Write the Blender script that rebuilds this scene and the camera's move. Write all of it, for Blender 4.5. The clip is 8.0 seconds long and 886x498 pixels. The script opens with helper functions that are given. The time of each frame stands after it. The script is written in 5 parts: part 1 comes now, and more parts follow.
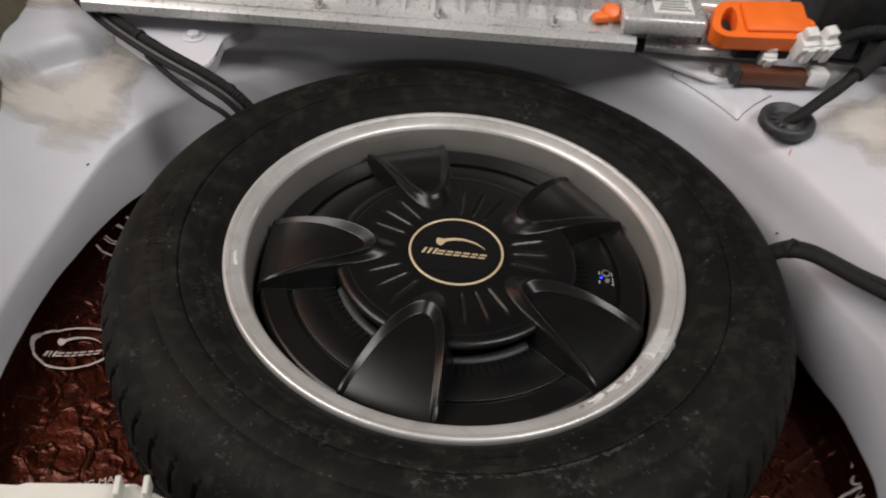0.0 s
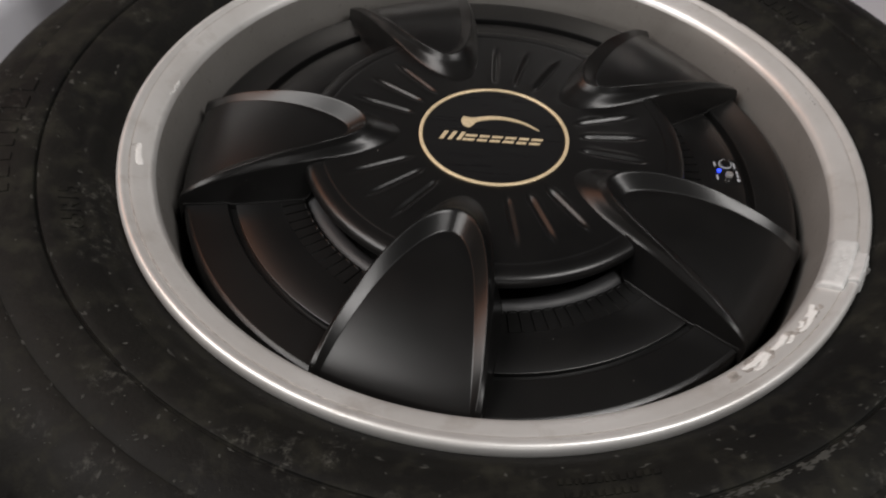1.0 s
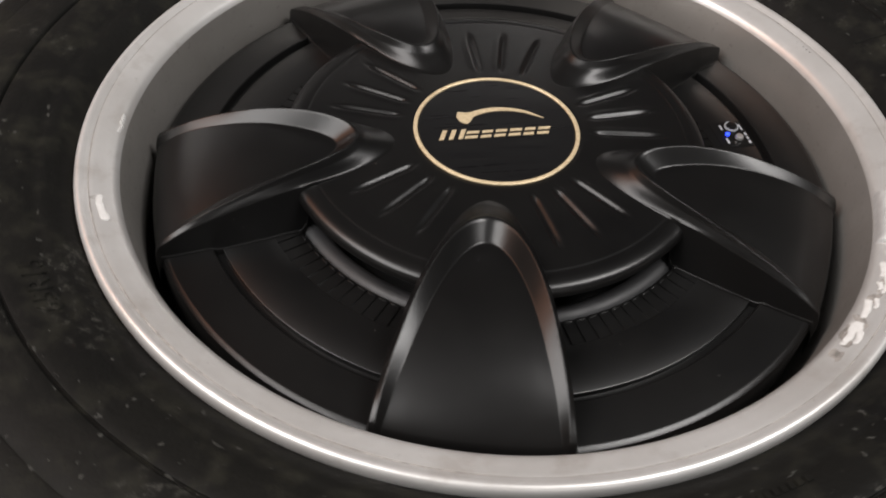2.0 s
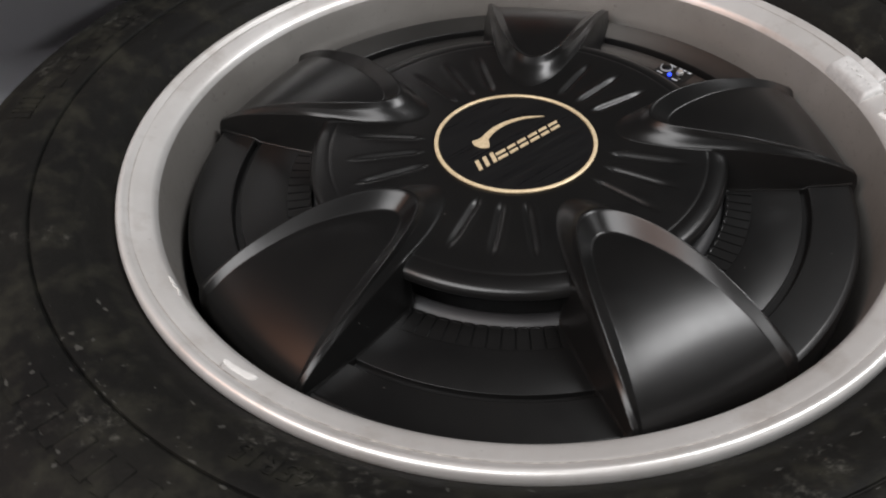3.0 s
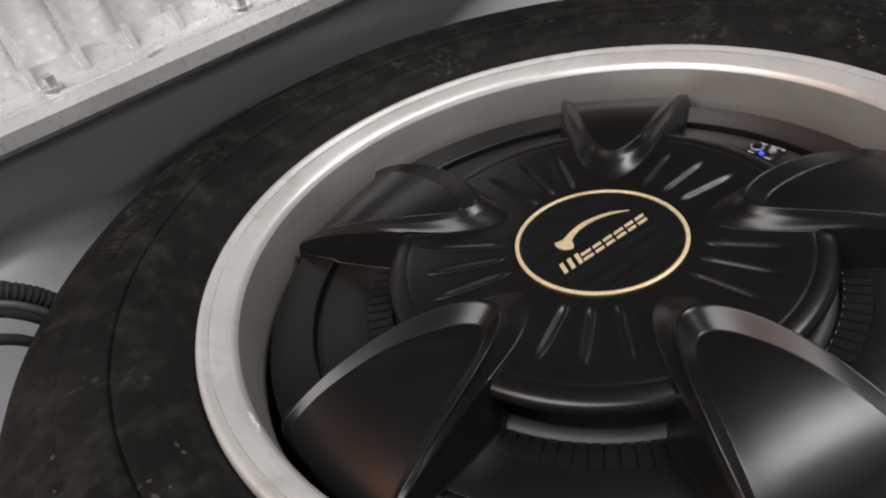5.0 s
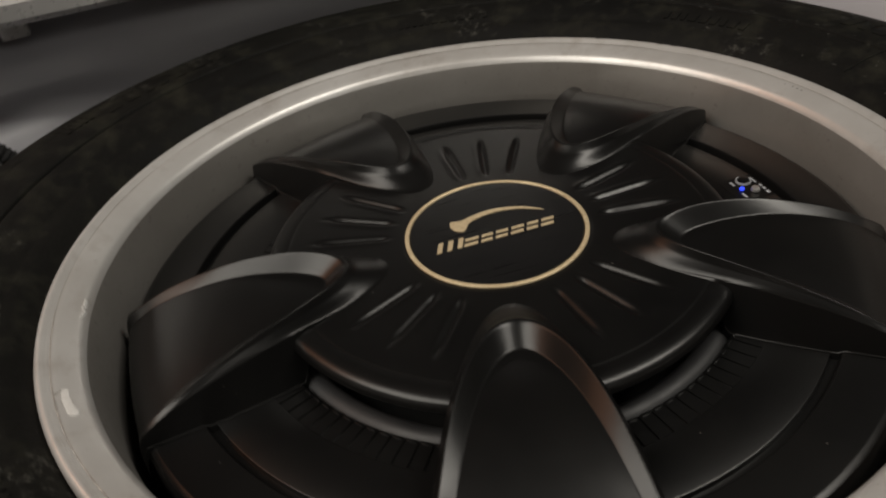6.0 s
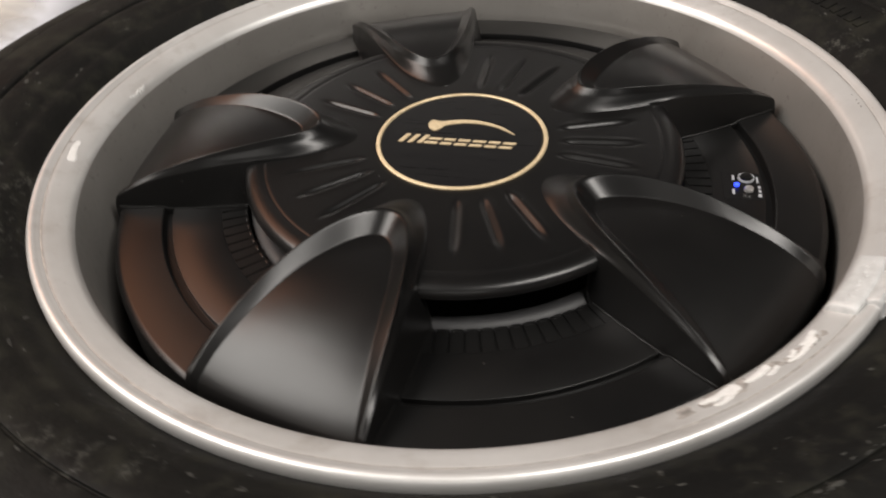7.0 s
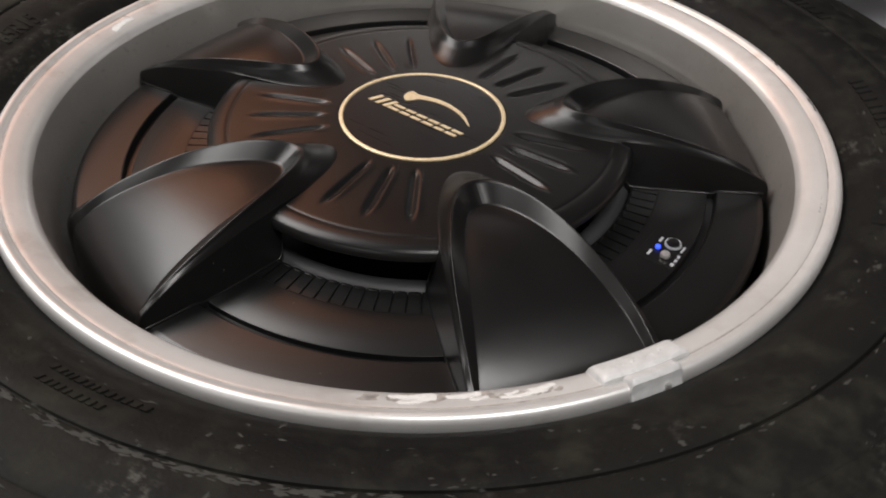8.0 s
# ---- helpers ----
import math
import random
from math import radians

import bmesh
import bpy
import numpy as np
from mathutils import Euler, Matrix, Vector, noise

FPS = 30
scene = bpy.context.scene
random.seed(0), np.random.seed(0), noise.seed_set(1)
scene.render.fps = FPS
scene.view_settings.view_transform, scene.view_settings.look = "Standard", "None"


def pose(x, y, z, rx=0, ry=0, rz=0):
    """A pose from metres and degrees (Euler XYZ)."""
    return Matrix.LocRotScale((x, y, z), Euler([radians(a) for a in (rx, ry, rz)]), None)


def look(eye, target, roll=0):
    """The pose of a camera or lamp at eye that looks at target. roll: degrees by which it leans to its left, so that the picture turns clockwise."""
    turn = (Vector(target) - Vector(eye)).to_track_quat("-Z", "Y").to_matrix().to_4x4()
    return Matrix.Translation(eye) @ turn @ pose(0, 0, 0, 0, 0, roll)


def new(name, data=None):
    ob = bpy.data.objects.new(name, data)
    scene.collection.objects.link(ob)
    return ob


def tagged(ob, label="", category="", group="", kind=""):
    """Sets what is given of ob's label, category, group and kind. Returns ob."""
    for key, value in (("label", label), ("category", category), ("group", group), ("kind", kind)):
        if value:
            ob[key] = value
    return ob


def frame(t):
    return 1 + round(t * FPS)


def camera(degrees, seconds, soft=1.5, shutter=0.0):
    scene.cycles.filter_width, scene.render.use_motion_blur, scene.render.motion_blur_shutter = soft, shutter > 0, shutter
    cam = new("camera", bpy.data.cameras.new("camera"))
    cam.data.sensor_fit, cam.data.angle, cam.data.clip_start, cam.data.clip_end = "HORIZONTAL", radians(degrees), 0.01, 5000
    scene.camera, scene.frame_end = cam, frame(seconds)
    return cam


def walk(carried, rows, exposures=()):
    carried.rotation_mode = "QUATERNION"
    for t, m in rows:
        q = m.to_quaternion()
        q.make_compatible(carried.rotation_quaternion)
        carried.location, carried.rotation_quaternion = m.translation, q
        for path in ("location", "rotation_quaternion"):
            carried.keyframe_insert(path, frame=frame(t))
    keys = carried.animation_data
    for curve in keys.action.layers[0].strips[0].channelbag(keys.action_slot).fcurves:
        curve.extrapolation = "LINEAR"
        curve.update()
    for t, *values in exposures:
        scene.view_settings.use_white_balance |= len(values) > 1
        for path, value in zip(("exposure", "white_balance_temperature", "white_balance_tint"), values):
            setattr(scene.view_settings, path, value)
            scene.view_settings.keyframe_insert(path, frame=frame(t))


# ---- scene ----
# World: z is the wheel's axis, the origin lies on it at the bottom of the wheel well.
cam = camera(56.0, 8.0, soft=1.9, shutter=0.3)
PATH = [
    (0, -0.0388, -0.5472, 0.6921, -2.810, -43.949, 5.388),
    (0.5, -0.0306, -0.4379, 0.5686, -1.422, -45.351, 2.948),
    (1, -0.0476, -0.3745, 0.4709, -3.453, -47.322, 3.699),
    (1.5, -0.0691, -0.3445, 0.4412, -8.040, -47.828, 5.128),
    (1.7, -0.0792, -0.3380, 0.4413, -9.714, -47.827, 4.783),
    (2.8, -0.2473, -0.2604, 0.4286, -37.603, -44.958, -1.421),
    (3, -0.2674, -0.2451, 0.4310, -40.679, -43.855, -3.272),
    (3.5, -0.3085, -0.2185, 0.4209, -46.299, -42.618, -5.101),
    (4, -0.3249, -0.1992, 0.4170, -52.745, -41.292, -5.921),
    (4.5, -0.3128, -0.2038, 0.4236, -51.590, -40.764, -8.126),
    (4.7, -0.2895, -0.2159, 0.4253, -43.148, -38.179, -11.714),
    (5.8, -0.1423, -0.2844, 0.3919, -20.594, -35.007, -8.396),
    (6, -0.1164, -0.3005, 0.3887, -16.483, -36.004, -7.727),
    (6.5, -0.0394, -0.3305, 0.3800, -2.810, -37.999, -5.847),
    (7, 0.0542, -0.3519, 0.3967, 10.846, -40.854, -4.366),
    (7.5, 0.1484, -0.3416, 0.3937, 19.782, -42.077, -0.295),
    (8, 0.2167, -0.3104, 0.3906, 32.695, -40.321, 2.065),
]


def eye_pose(x, y, z, yaw, pitch, roll):
    return pose(x, y, z, 90 + pitch, 0, yaw) @ pose(0, 0, 0, 0, 0, roll)


walk(cam, [(t, eye_pose(*row)) for t, *row in PATH],
     exposures=[(0.0, -0.30, 6500, 10), (0.6, -0.44, 6450, 10), (1.5, 0.16, 6500, 11), (3.0, 0.14, 6250, 10), (4.6, 0.30, 6200, 10),
                (6.0, -0.68, 7000, 8), (6.5, -0.28, 7000, 9), (7.0, 0.27, 6700, 10), (7.5, 0.36, 6600, 11), (8.0, 0.16, 6450, 11)])

# ---- light ----
world = bpy.data.worlds.new("workshop_air")
scene.world = world
world.use_nodes = True
world.node_tree.nodes["Background"].inputs[0].default_value = (0.55, 0.58, 0.65, 1)
world.node_tree.nodes["Background"].inputs[1].default_value = 0.005


def area_lamp(name, eye, target, sx, sy, watts, colour):
    data = bpy.data.lights.new(name, "AREA")
    data.shape, data.size, data.size_y = "RECTANGLE", sx, sy
    data.energy, data.color = watts, colour
    lamp = new(name, data)
    lamp.matrix_world = look(eye, target)
    return lamp


NEUTRAL, WARM = (1.0, 0.97, 0.94), (1.0, 0.40, 0.20)
TUBES = [(-2.15, -0.5, 2.1, 2.2, 142), (1.45, -0.75, 1.5, 0.6, 72)]
for lamp_x, lamp_y, long, wide, watts in TUBES:
    area_lamp("ceiling_lamp", (lamp_x, lamp_y, 2.58), (lamp_x, lamp_y, 0), long, wide, watts, NEUTRAL)
# added fill: low light from the south for back wall and near flange
area_lamp("south_fill_lamp", (0.3, -3.84, 2.05), (0.1, 0.3, 0.2), 1.8, 0.3, 14, NEUTRAL)
area_lamp("warm_lamp", (-1.62, 0.84, 1.75), (0, 0, 0.2), 1.1, 0.9, 8, WARM)

# ---- materials ----


class Nodes:
    """A short way to write node materials."""

    def __init__(self, name):
        self.mat = bpy.data.materials.new(name)
        self.mat.use_nodes = True
        self.tree = self.mat.node_tree
        self.bsdf = self.tree.nodes["Principled BSDF"]

    def add(self, kind, **values):
        node = self.tree.nodes.new(kind)
        for key, value in values.items():
            node.inputs[key.replace("_", " ")].default_value = value
        return node

    def join(self, a, out, b, into):
        self.tree.links.new(a.outputs[out], b.inputs[into])

    def coords(self):
        return self.add("ShaderNodeTexCoord")

    def noise(self, scale, detail=4.0, rough=0.55):
        n = self.add("ShaderNodeTexNoise", Scale=scale, Detail=detail, Roughness=rough)
        self.join(self.coords(), "Object", n, "Vector")
        return n

    def ramp(self, src, out, stops):
        r = self.add("ShaderNodeValToRGB")
        els = r.color_ramp.elements
        while len(els) < len(stops):
            els.new(0.5)
        for el, (p, c) in zip(els, stops):
            el.position = p
            el.color = (*c, 1) if isinstance(c, tuple) else (c, c, c, 1)
        self.join(src, out, r, "Fac")
        return r

    def mix(self, fac, a, b):
        m = self.tree.nodes.new("ShaderNodeMix")
        m.data_type = "RGBA"
        for sock, v in (("Factor", fac), ("A", a), ("B", b)):
            ins = [i for i in m.inputs if i.name == sock and i.enabled][0]
            if isinstance(v, (tuple, float, int)):
                ins.default_value = (*v, 1) if isinstance(v, tuple) else v
            else:
                self.tree.links.new(v, ins)
        return [o for o in m.outputs if o.enabled][0]

    def colour(self, socket):
        self.tree.links.new(socket, self.bsdf.inputs["Base Color"])

    def rough(self, src, lo, hi, out="Fac"):
        m = self.add("ShaderNodeMapRange", From_Min=0.3, From_Max=0.7, To_Min=lo, To_Max=hi)
        self.join(src, out, m, "Value")
        self.join(m, "Result", self.bsdf, "Roughness")

    def bump(self, src, out, strength, distance):
        b = self.add("ShaderNodeBump", Strength=strength, Distance=distance)
        self.join(src, out, b, "Height")
        old = self.bsdf.inputs["Normal"].links
        if old:
            self.tree.links.new(old[0].from_socket, b.inputs["Normal"])
        self.join(b, "Normal", self.bsdf, "Normal")


def plain(name, base, rough=0.5, metal=0.0, vary=0.12, scale=60.0, bump=0.0, grain=900.0):
    n = Nodes(name)
    big = n.noise(scale)
    dark = tuple(c * (1 - vary) for c in base)
    light = tuple(min(1.0, c * (1 + vary)) for c in base)
    n.colour(n.ramp(big, "Fac", [(0.3, dark), (0.7, light)]).outputs[0])
    n.rough(big, rough * 0.85, min(1.0, rough * 1.15))
    n.bsdf.inputs["Metallic"].default_value = metal
    if bump:
        n.bump(n.noise(grain, 2.0), "Fac", bump, 0.001)
    return n.mat


def make_plastic():
    """Black moulded plastic with a fine spark-eroded grain, dust specks and dull rub marks."""
    n = Nodes("black_moulded_plastic")
    big, mid = n.noise(22), n.noise(140)
    base = n.ramp(big, "Fac", [(0.3, (0.0036, 0.0036, 0.0037)), (0.75, (0.0064, 0.0062, 0.0060))])
    speck = n.add("ShaderNodeTexVoronoi", Scale=150.0, Randomness=1.0)
    n.join(n.coords(), "Object", speck, "Vector")
    dust = n.ramp(speck, "Distance", [(0.0, 1.0), (0.045, 0.0)])
    few = n.ramp(n.noise(31, 2.0), "Fac", [(0.56, 0.0), (0.62, 1.0)])
    both = n.add("ShaderNodeMath")
    both.operation = "MULTIPLY"
    n.join(dust, "Color", both, 0)
    n.join(few, "Color", both, 1)
    n.colour(n.mix(both.outputs[0], base.outputs[0], (0.30, 0.28, 0.26)))
    n.rough(mid, 0.295, 0.315)
    n.bsdf.inputs["Specular IOR Level"].default_value = 0.36
    n.bump(n.noise(1500, 2.0), "Fac", 0.03, 0.0005)
    return n.mat


def make_rubber():
    """Worn tyre rubber: dark grey-black, with dried dust smears, scuffs and fine scratches."""
    n = Nodes("worn_tyre_rubber")
    big, mid, fine = n.noise(9), n.noise(45, 6.0, 0.7), n.noise(420, 4.0)
    base = n.ramp(big, "Fac", [(0.3, (0.0040, 0.0040, 0.0039)), (0.7, (0.0082, 0.0079, 0.0068))])
    smear = n.ramp(mid, "Fac", [(0.49, 0.0), (0.72, 0.45)])
    a = n.mix(smear.outputs[0], base.outputs[0], (0.034, 0.033, 0.0235))
    def times(a, b):
        both = n.add("ShaderNodeMath")
        both.operation = "MULTIPLY"
        n.join(a, "Color", both, 0)
        n.join(b, "Color", both, 1)
        return both.outputs[0]

    patch = n.ramp(n.noise(26, 3.0), "Fac", [(0.57, 0.0), (0.68, 0.8)])
    chalk = n.ramp(n.noise(190, 8.0, 0.8), "Fac", [(0.52, 0.0), (0.66, 0.9)])
    c = n.mix(times(patch, chalk), a, (0.085, 0.083, 0.072))
    nick = n.add("ShaderNodeTexVoronoi", Scale=230.0, Randomness=1.0)
    n.join(n.coords(), "Object", nick, "Vector")
    dot = n.ramp(nick, "Distance", [(0.0, 1.0), (0.09, 0.0)])
    some = n.ramp(n.noise(40, 3.0), "Fac", [(0.60, 0.0), (0.68, 0.9)])
    n.colour(n.mix(times(dot, some), c, (0.19, 0.185, 0.165)))
    n.rough(mid, 0.55, 0.75)
    n.bsdf.inputs["Specular IOR Level"].default_value = 0.10
    n.bump(fine, "Fac", 0.25, 0.0012)
    n.bump(mid, "Fac", 0.12, 0.003)
    return n.mat


def make_rim():
    """Silver wheel lacquer, slightly grey, with brake dust and fine stains."""
    n = Nodes("silver_wheel_lacquer")
    big, fine = n.noise(16, 5.0), n.noise(260, 4.0, 0.7)
    base = n.ramp(big, "Fac", [(0.3, (0.49, 0.475, 0.458)), (0.7, (0.62, 0.612, 0.60))])
    film = n.ramp(n.noise(44, 5.0, 0.65), "Fac", [(0.54, 0.0), (0.70, 0.45)])
    dull = n.mix(film.outputs[0], base.outputs[0], (0.36, 0.325, 0.295))
    spot = n.ramp(fine, "Fac", [(0.66, 0.0), (0.78, 0.5)])
    n.colour(n.mix(spot.outputs[0], dull, (0.17, 0.15, 0.13)))
    n.bsdf.inputs["Metallic"].default_value = 0.5
    n.rough(fine, 0.35, 0.44)
    n.bump(fine, "Fac", 0.05, 0.0008)
    return n.mat


def make_paint():
    """White body primer and paint of the load bay: lavender-white with overspray and grime."""
    n = Nodes("white_body_paint")
    big, mid = n.noise(5, 5.0), n.noise(38, 6.0, 0.7)
    base = n.ramp(big, "Fac", [(0.3, (0.49, 0.487, 0.525)), (0.7, (0.575, 0.572, 0.602))])
    grime = n.ramp(mid, "Fac", [(0.60, 0.0), (0.80, 0.35)])
    n.colour(n.mix(grime.outputs[0], base.outputs[0], (0.36, 0.34, 0.32)))
    n.rough(mid, 0.30, 0.48)
    n.bump(n.noise(700, 2.0), "Fac", 0.05, 0.001)
    return n.mat


def make_foil():
    """Brown-red metallised foil of a damping mat, with rolled creases."""
    n = Nodes("brown_foil")
    big, crease = n.noise(14, 6.0, 0.65), n.noise(75, 5.0, 0.6)
    n.colour(n.ramp(big, "Fac", [(0.3, (0.026, 0.0050, 0.0022)), (0.7, (0.058, 0.0125, 0.0050))]).outputs[0])
    n.bsdf.inputs["Metallic"].default_value = 0.75
    n.rough(crease, 0.15, 0.28)
    n.bump(crease, "Fac", 0.18, 0.005)
    n.bump(big, "Fac", 0.4, 0.012)
    for scale in (9, 21):
        line = n.ramp(n.noise(scale, 2.0), "Fac", [(0.47, 0.0), (0.5, 1.0), (0.53, 0.0)])
        n.bump(line, "Color", 0.2, 0.006)
    return n.mat


def make_alloy():
    """Cast and pressed aluminium cover, dull grey with bright rubbed patches."""
    n = Nodes("dull_aluminium")
    big, fine = n.noise(12, 5.0), n.noise(180, 4.0)
    base = n.ramp(big, "Fac", [(0.3, (0.48, 0.475, 0.47)), (0.7, (0.66, 0.655, 0.645))])
    rust = n.ramp(n.noise(23, 4.0), "Fac", [(0.62, 0.0), (0.74, 0.4)])
    n.colour(n.mix(rust.outputs[0], base.outputs[0], (0.22, 0.15, 0.10)))
    n.bsdf.inputs["Metallic"].default_value = 0.4
    n.rough(fine, 0.24, 0.36)
    n.bump(fine, "Fac", 0.05, 0.001)
    return n.mat


def make_badge():
    """Brushed black badge plate: fine streaks along one way."""
    n = Nodes("brushed_black_plate")
    m = n.add("ShaderNodeMapping")
    m.inputs["Scale"].default_value = (30, 900, 30)
    n.join(n.coords(), "Object", m, "Vector")
    s = n.add("ShaderNodeTexNoise", Scale=1.0, Detail=3.0)
    n.join(m, "Vector", s, "Vector")
    n.colour(n.ramp(s, "Fac", [(0.3, (0.004, 0.004, 0.0045)), (0.75, (0.009, 0.009, 0.009))]).outputs[0])
    n.rough(s, 0.27, 0.31)
    return n.mat


def make_gold():
    n = Nodes("brushed_gold")
    s = n.noise(600, 3.0)
    n.colour(n.ramp(s, "Fac", [(0.3, (0.52, 0.40, 0.24)), (0.7, (0.72, 0.60, 0.40))]).outputs[0])
    n.bsdf.inputs["Metallic"].default_value = 0.35
    n.rough(s, 0.36, 0.52)
    return n.mat


def make_sealant():
    """Cream seam sealer brushed on by hand, yellowed in places."""
    n = Nodes("cream_seam_sealer")
    big, mid = n.noise(14, 5.0), n.noise(90, 5.0)
    n.colour(n.ramp(big, "Fac", [(0.3, (0.53, 0.47, 0.41)), (0.7, (0.57, 0.54, 0.51))]).outputs[0])
    n.rough(mid, 0.4, 0.6)
    n.bump(mid, "Fac", 0.2, 0.003)
    stroke = n.add("ShaderNodeMapping")
    stroke.inputs["Rotation"].default_value = (0, 0, -0.95)
    stroke.inputs["Scale"].default_value = (14, 120, 40)
    n.join(n.coords(), "Object", stroke, "Vector")
    hairs = n.add("ShaderNodeTexNoise", Scale=1.0, Detail=4.0)
    n.join(stroke, "Vector", hairs, "Vector")
    n.bump(hairs, "Fac", 0.25, 0.002)
    # the film thins out to nothing at its brushed border
    film = n.add("ShaderNodeAttribute")
    film.attribute_name = "film"
    ragged = n.add("ShaderNodeMath")
    ragged.operation = "MULTIPLY_ADD"
    n.join(hairs, "Fac", ragged, 0)
    ragged.inputs[1].default_value = 0.45
    n.join(film, "Fac", ragged, 2)
    cover = n.add("ShaderNodeMapRange", From_Min=0.22, From_Max=0.85, To_Min=0.0, To_Max=0.92)
    n.join(ragged, "Value", cover, "Value")
    n.join(cover, "Result", n.bsdf, "Alpha")
    return n.mat


M_PLASTIC, M_RUBBER, M_RIM, M_PAINT = make_plastic(), make_rubber(), make_rim(), make_paint()
M_FOIL, M_ALLOY, M_BADGE, M_GOLD, M_SEAL = make_foil(), make_alloy(), make_badge(), make_gold(), make_sealant()
M_VOID = plain("dull_black", (0.006, 0.006, 0.006), 0.9, vary=0.2)
M_SURROUND = plain("rubber_surround", (0.022, 0.022, 0.023), 0.55, vary=0.15, bump=0.1)
M_WEIGHT = plain("zinc_weight", (0.46, 0.46, 0.455), 0.55, 0.15, 0.1, 300, 0.15, 500)
M_SMUDGE = plain("grey_smudge", (0.30, 0.278, 0.258), 0.5, 0.2, 0.4, 300, 0.3, 500)
M_RESIDUE = plain("dried_white_residue", (0.55, 0.542, 0.528), 0.65, 0.0, 0.08, 500, 0.2, 700)
M_PRINT = plain("worn_white_print", (0.52, 0.45, 0.43), 0.5, 0.0, 0.3, 260)
M_PALE = plain("pale_print", (0.30, 0.31, 0.33), 0.5)
M_ORANGE = plain("orange_plastic", (0.85, 0.16, 0.02), 0.42, 0.0, 0.06, 40, 0.05)
M_CABLE = plain("black_cable_sleeve", (0.004, 0.004, 0.004), 0.85, 0.0, 0.2, 300, 0.5, 1200)
M_GREYCABLE = plain("grey_cable_sheath", (0.05, 0.05, 0.05), 0.5)
M_DARKRUBBER = plain("dark_grommet_rubber", (0.035, 0.036, 0.038), 0.5, 0.0, 0.2, 120)
M_BROWN = plain("brown_connector", (0.10, 0.035, 0.018), 0.45, 0.0, 0.15, 90)
M_WHITEPLASTIC = plain("white_nylon", (0.72, 0.71, 0.69), 0.45, 0.0, 0.06, 90)
M_IVORY = plain("ivory_trim_plastic", (0.52, 0.51, 0.46), 0.5, 0.0, 0.06, 40, 0.08)
M_STEEL = plain("zinc_plated_steel", (0.62, 0.61, 0.60), 0.3, 0.8, 0.12, 200)
M_TRIM = plain("dark_side_trim", (0.05, 0.048, 0.044), 0.8, 0.0, 0.2, 80, 0.3, 400)
M_KHAKI = plain("khaki_felt", (0.13, 0.115, 0.075), 0.9, 0.0, 0.2, 90, 0.4, 500)
M_WALL = plain("painted_wall", (0.055, 0.052, 0.049), 0.8, 0.0, 0.08, 3)
M_CONCRETE = plain("workshop_concrete", (0.12, 0.115, 0.11), 0.7, 0.0, 0.2, 4)
M_CEIL = plain("ceiling_paint", (0.06, 0.058, 0.056), 0.85, 0.0, 0.05, 3)
M_SEATCLOTH = plain("dark_seat_cloth", (0.035, 0.035, 0.038), 0.9, 0.0, 0.2, 60, 0.3, 600)
M_CARPAINT = plain("silver_white_car_paint", (0.6, 0.6, 0.62), 0.25, 0.0, 0.03, 4)
M_RED = plain("red_pen_mark", (0.55, 0.03, 0.03), 0.6)
M_MUD = plain("dried_mud", (0.023, 0.0225, 0.019), 0.9, 0.0, 0.35, 500)
M_SCUFF = plain("black_scuff", (0.03, 0.028, 0.026), 0.7, 0.0, 0.3, 400)
M_TRIMBLACK = plain("black_relay_plastic", (0.010, 0.010, 0.010), 0.5, 0.0, 0.2, 90)


def make_barrel():
    """Inside of the rim: duller and browner than the flange, with fine dark specks."""
    n = Nodes("brown_grey_rim_barrel")
    big, fine = n.noise(11, 5.0), n.noise(220, 5.0, 0.7)
    base = n.ramp(big, "Fac", [(0.3, (0.36, 0.34, 0.315)), (0.7, (0.47, 0.45, 0.425))])
    spot = n.ramp(fine, "Fac", [(0.60, 0.0), (0.78, 0.6)])
    n.colour(n.mix(spot.outputs[0], base.outputs[0], (0.12, 0.10, 0.08)))
    n.bsdf.inputs["Metallic"].default_value = 0.65
    n.rough(fine, 0.34, 0.46)
    return n.mat


M_BARREL = make_barrel()
M_SILVER = plain("bright_zinc_sheet", (0.74, 0.74, 0.75), 0.38, 0.15, 0.08, 60, 0.05)

# ---- helpers for building ----


def mesh_object(name, verts, faces, mat, parent=None, label="", smooth=True, sharp=35):
    me = bpy.data.meshes.new(name)
    me.from_pydata([tuple(v) for v in verts], [], faces)
    bm = bmesh.new()
    bm.from_mesh(me)
    bmesh.ops.recalc_face_normals(bm, faces=bm.faces)
    finish(bm, me, smooth, sharp)
    return link(name, me, mat, parent, label)


def finish(bm, me, smooth, sharp):
    if smooth:
        lim = radians(sharp)
        for f in bm.faces:
            f.smooth = True
        for e in bm.edges:
            if len(e.link_faces) == 2 and e.calc_face_angle(0) > lim:
                e.smooth = False
    bm.to_mesh(me)
    bm.free()


LAY = [Matrix()]   # how the things built next lie about the wheel's axis


def link(name, me, mat, parent, label):
    me.transform(LAY[0])
    me.materials.append(mat)
    ob = new(name, me)
    if parent:
        ob.parent = parent
    if label:
        ob["label"] = label
    return ob


def part(name, bm, mat, parent=None, label="", smooth=True, sharp=35):
    me = bpy.data.meshes.new(name)
    bmesh.ops.recalc_face_normals(bm, faces=bm.faces)
    finish(bm, me, smooth, sharp)
    return link(name, me, mat, parent, label)


def empty(name, label, category, at=(0, 0, 0), group=""):
    ob = new(name)
    ob.location = at
    ob.empty_display_size = 0.02
    return tagged(ob, label, category, group)


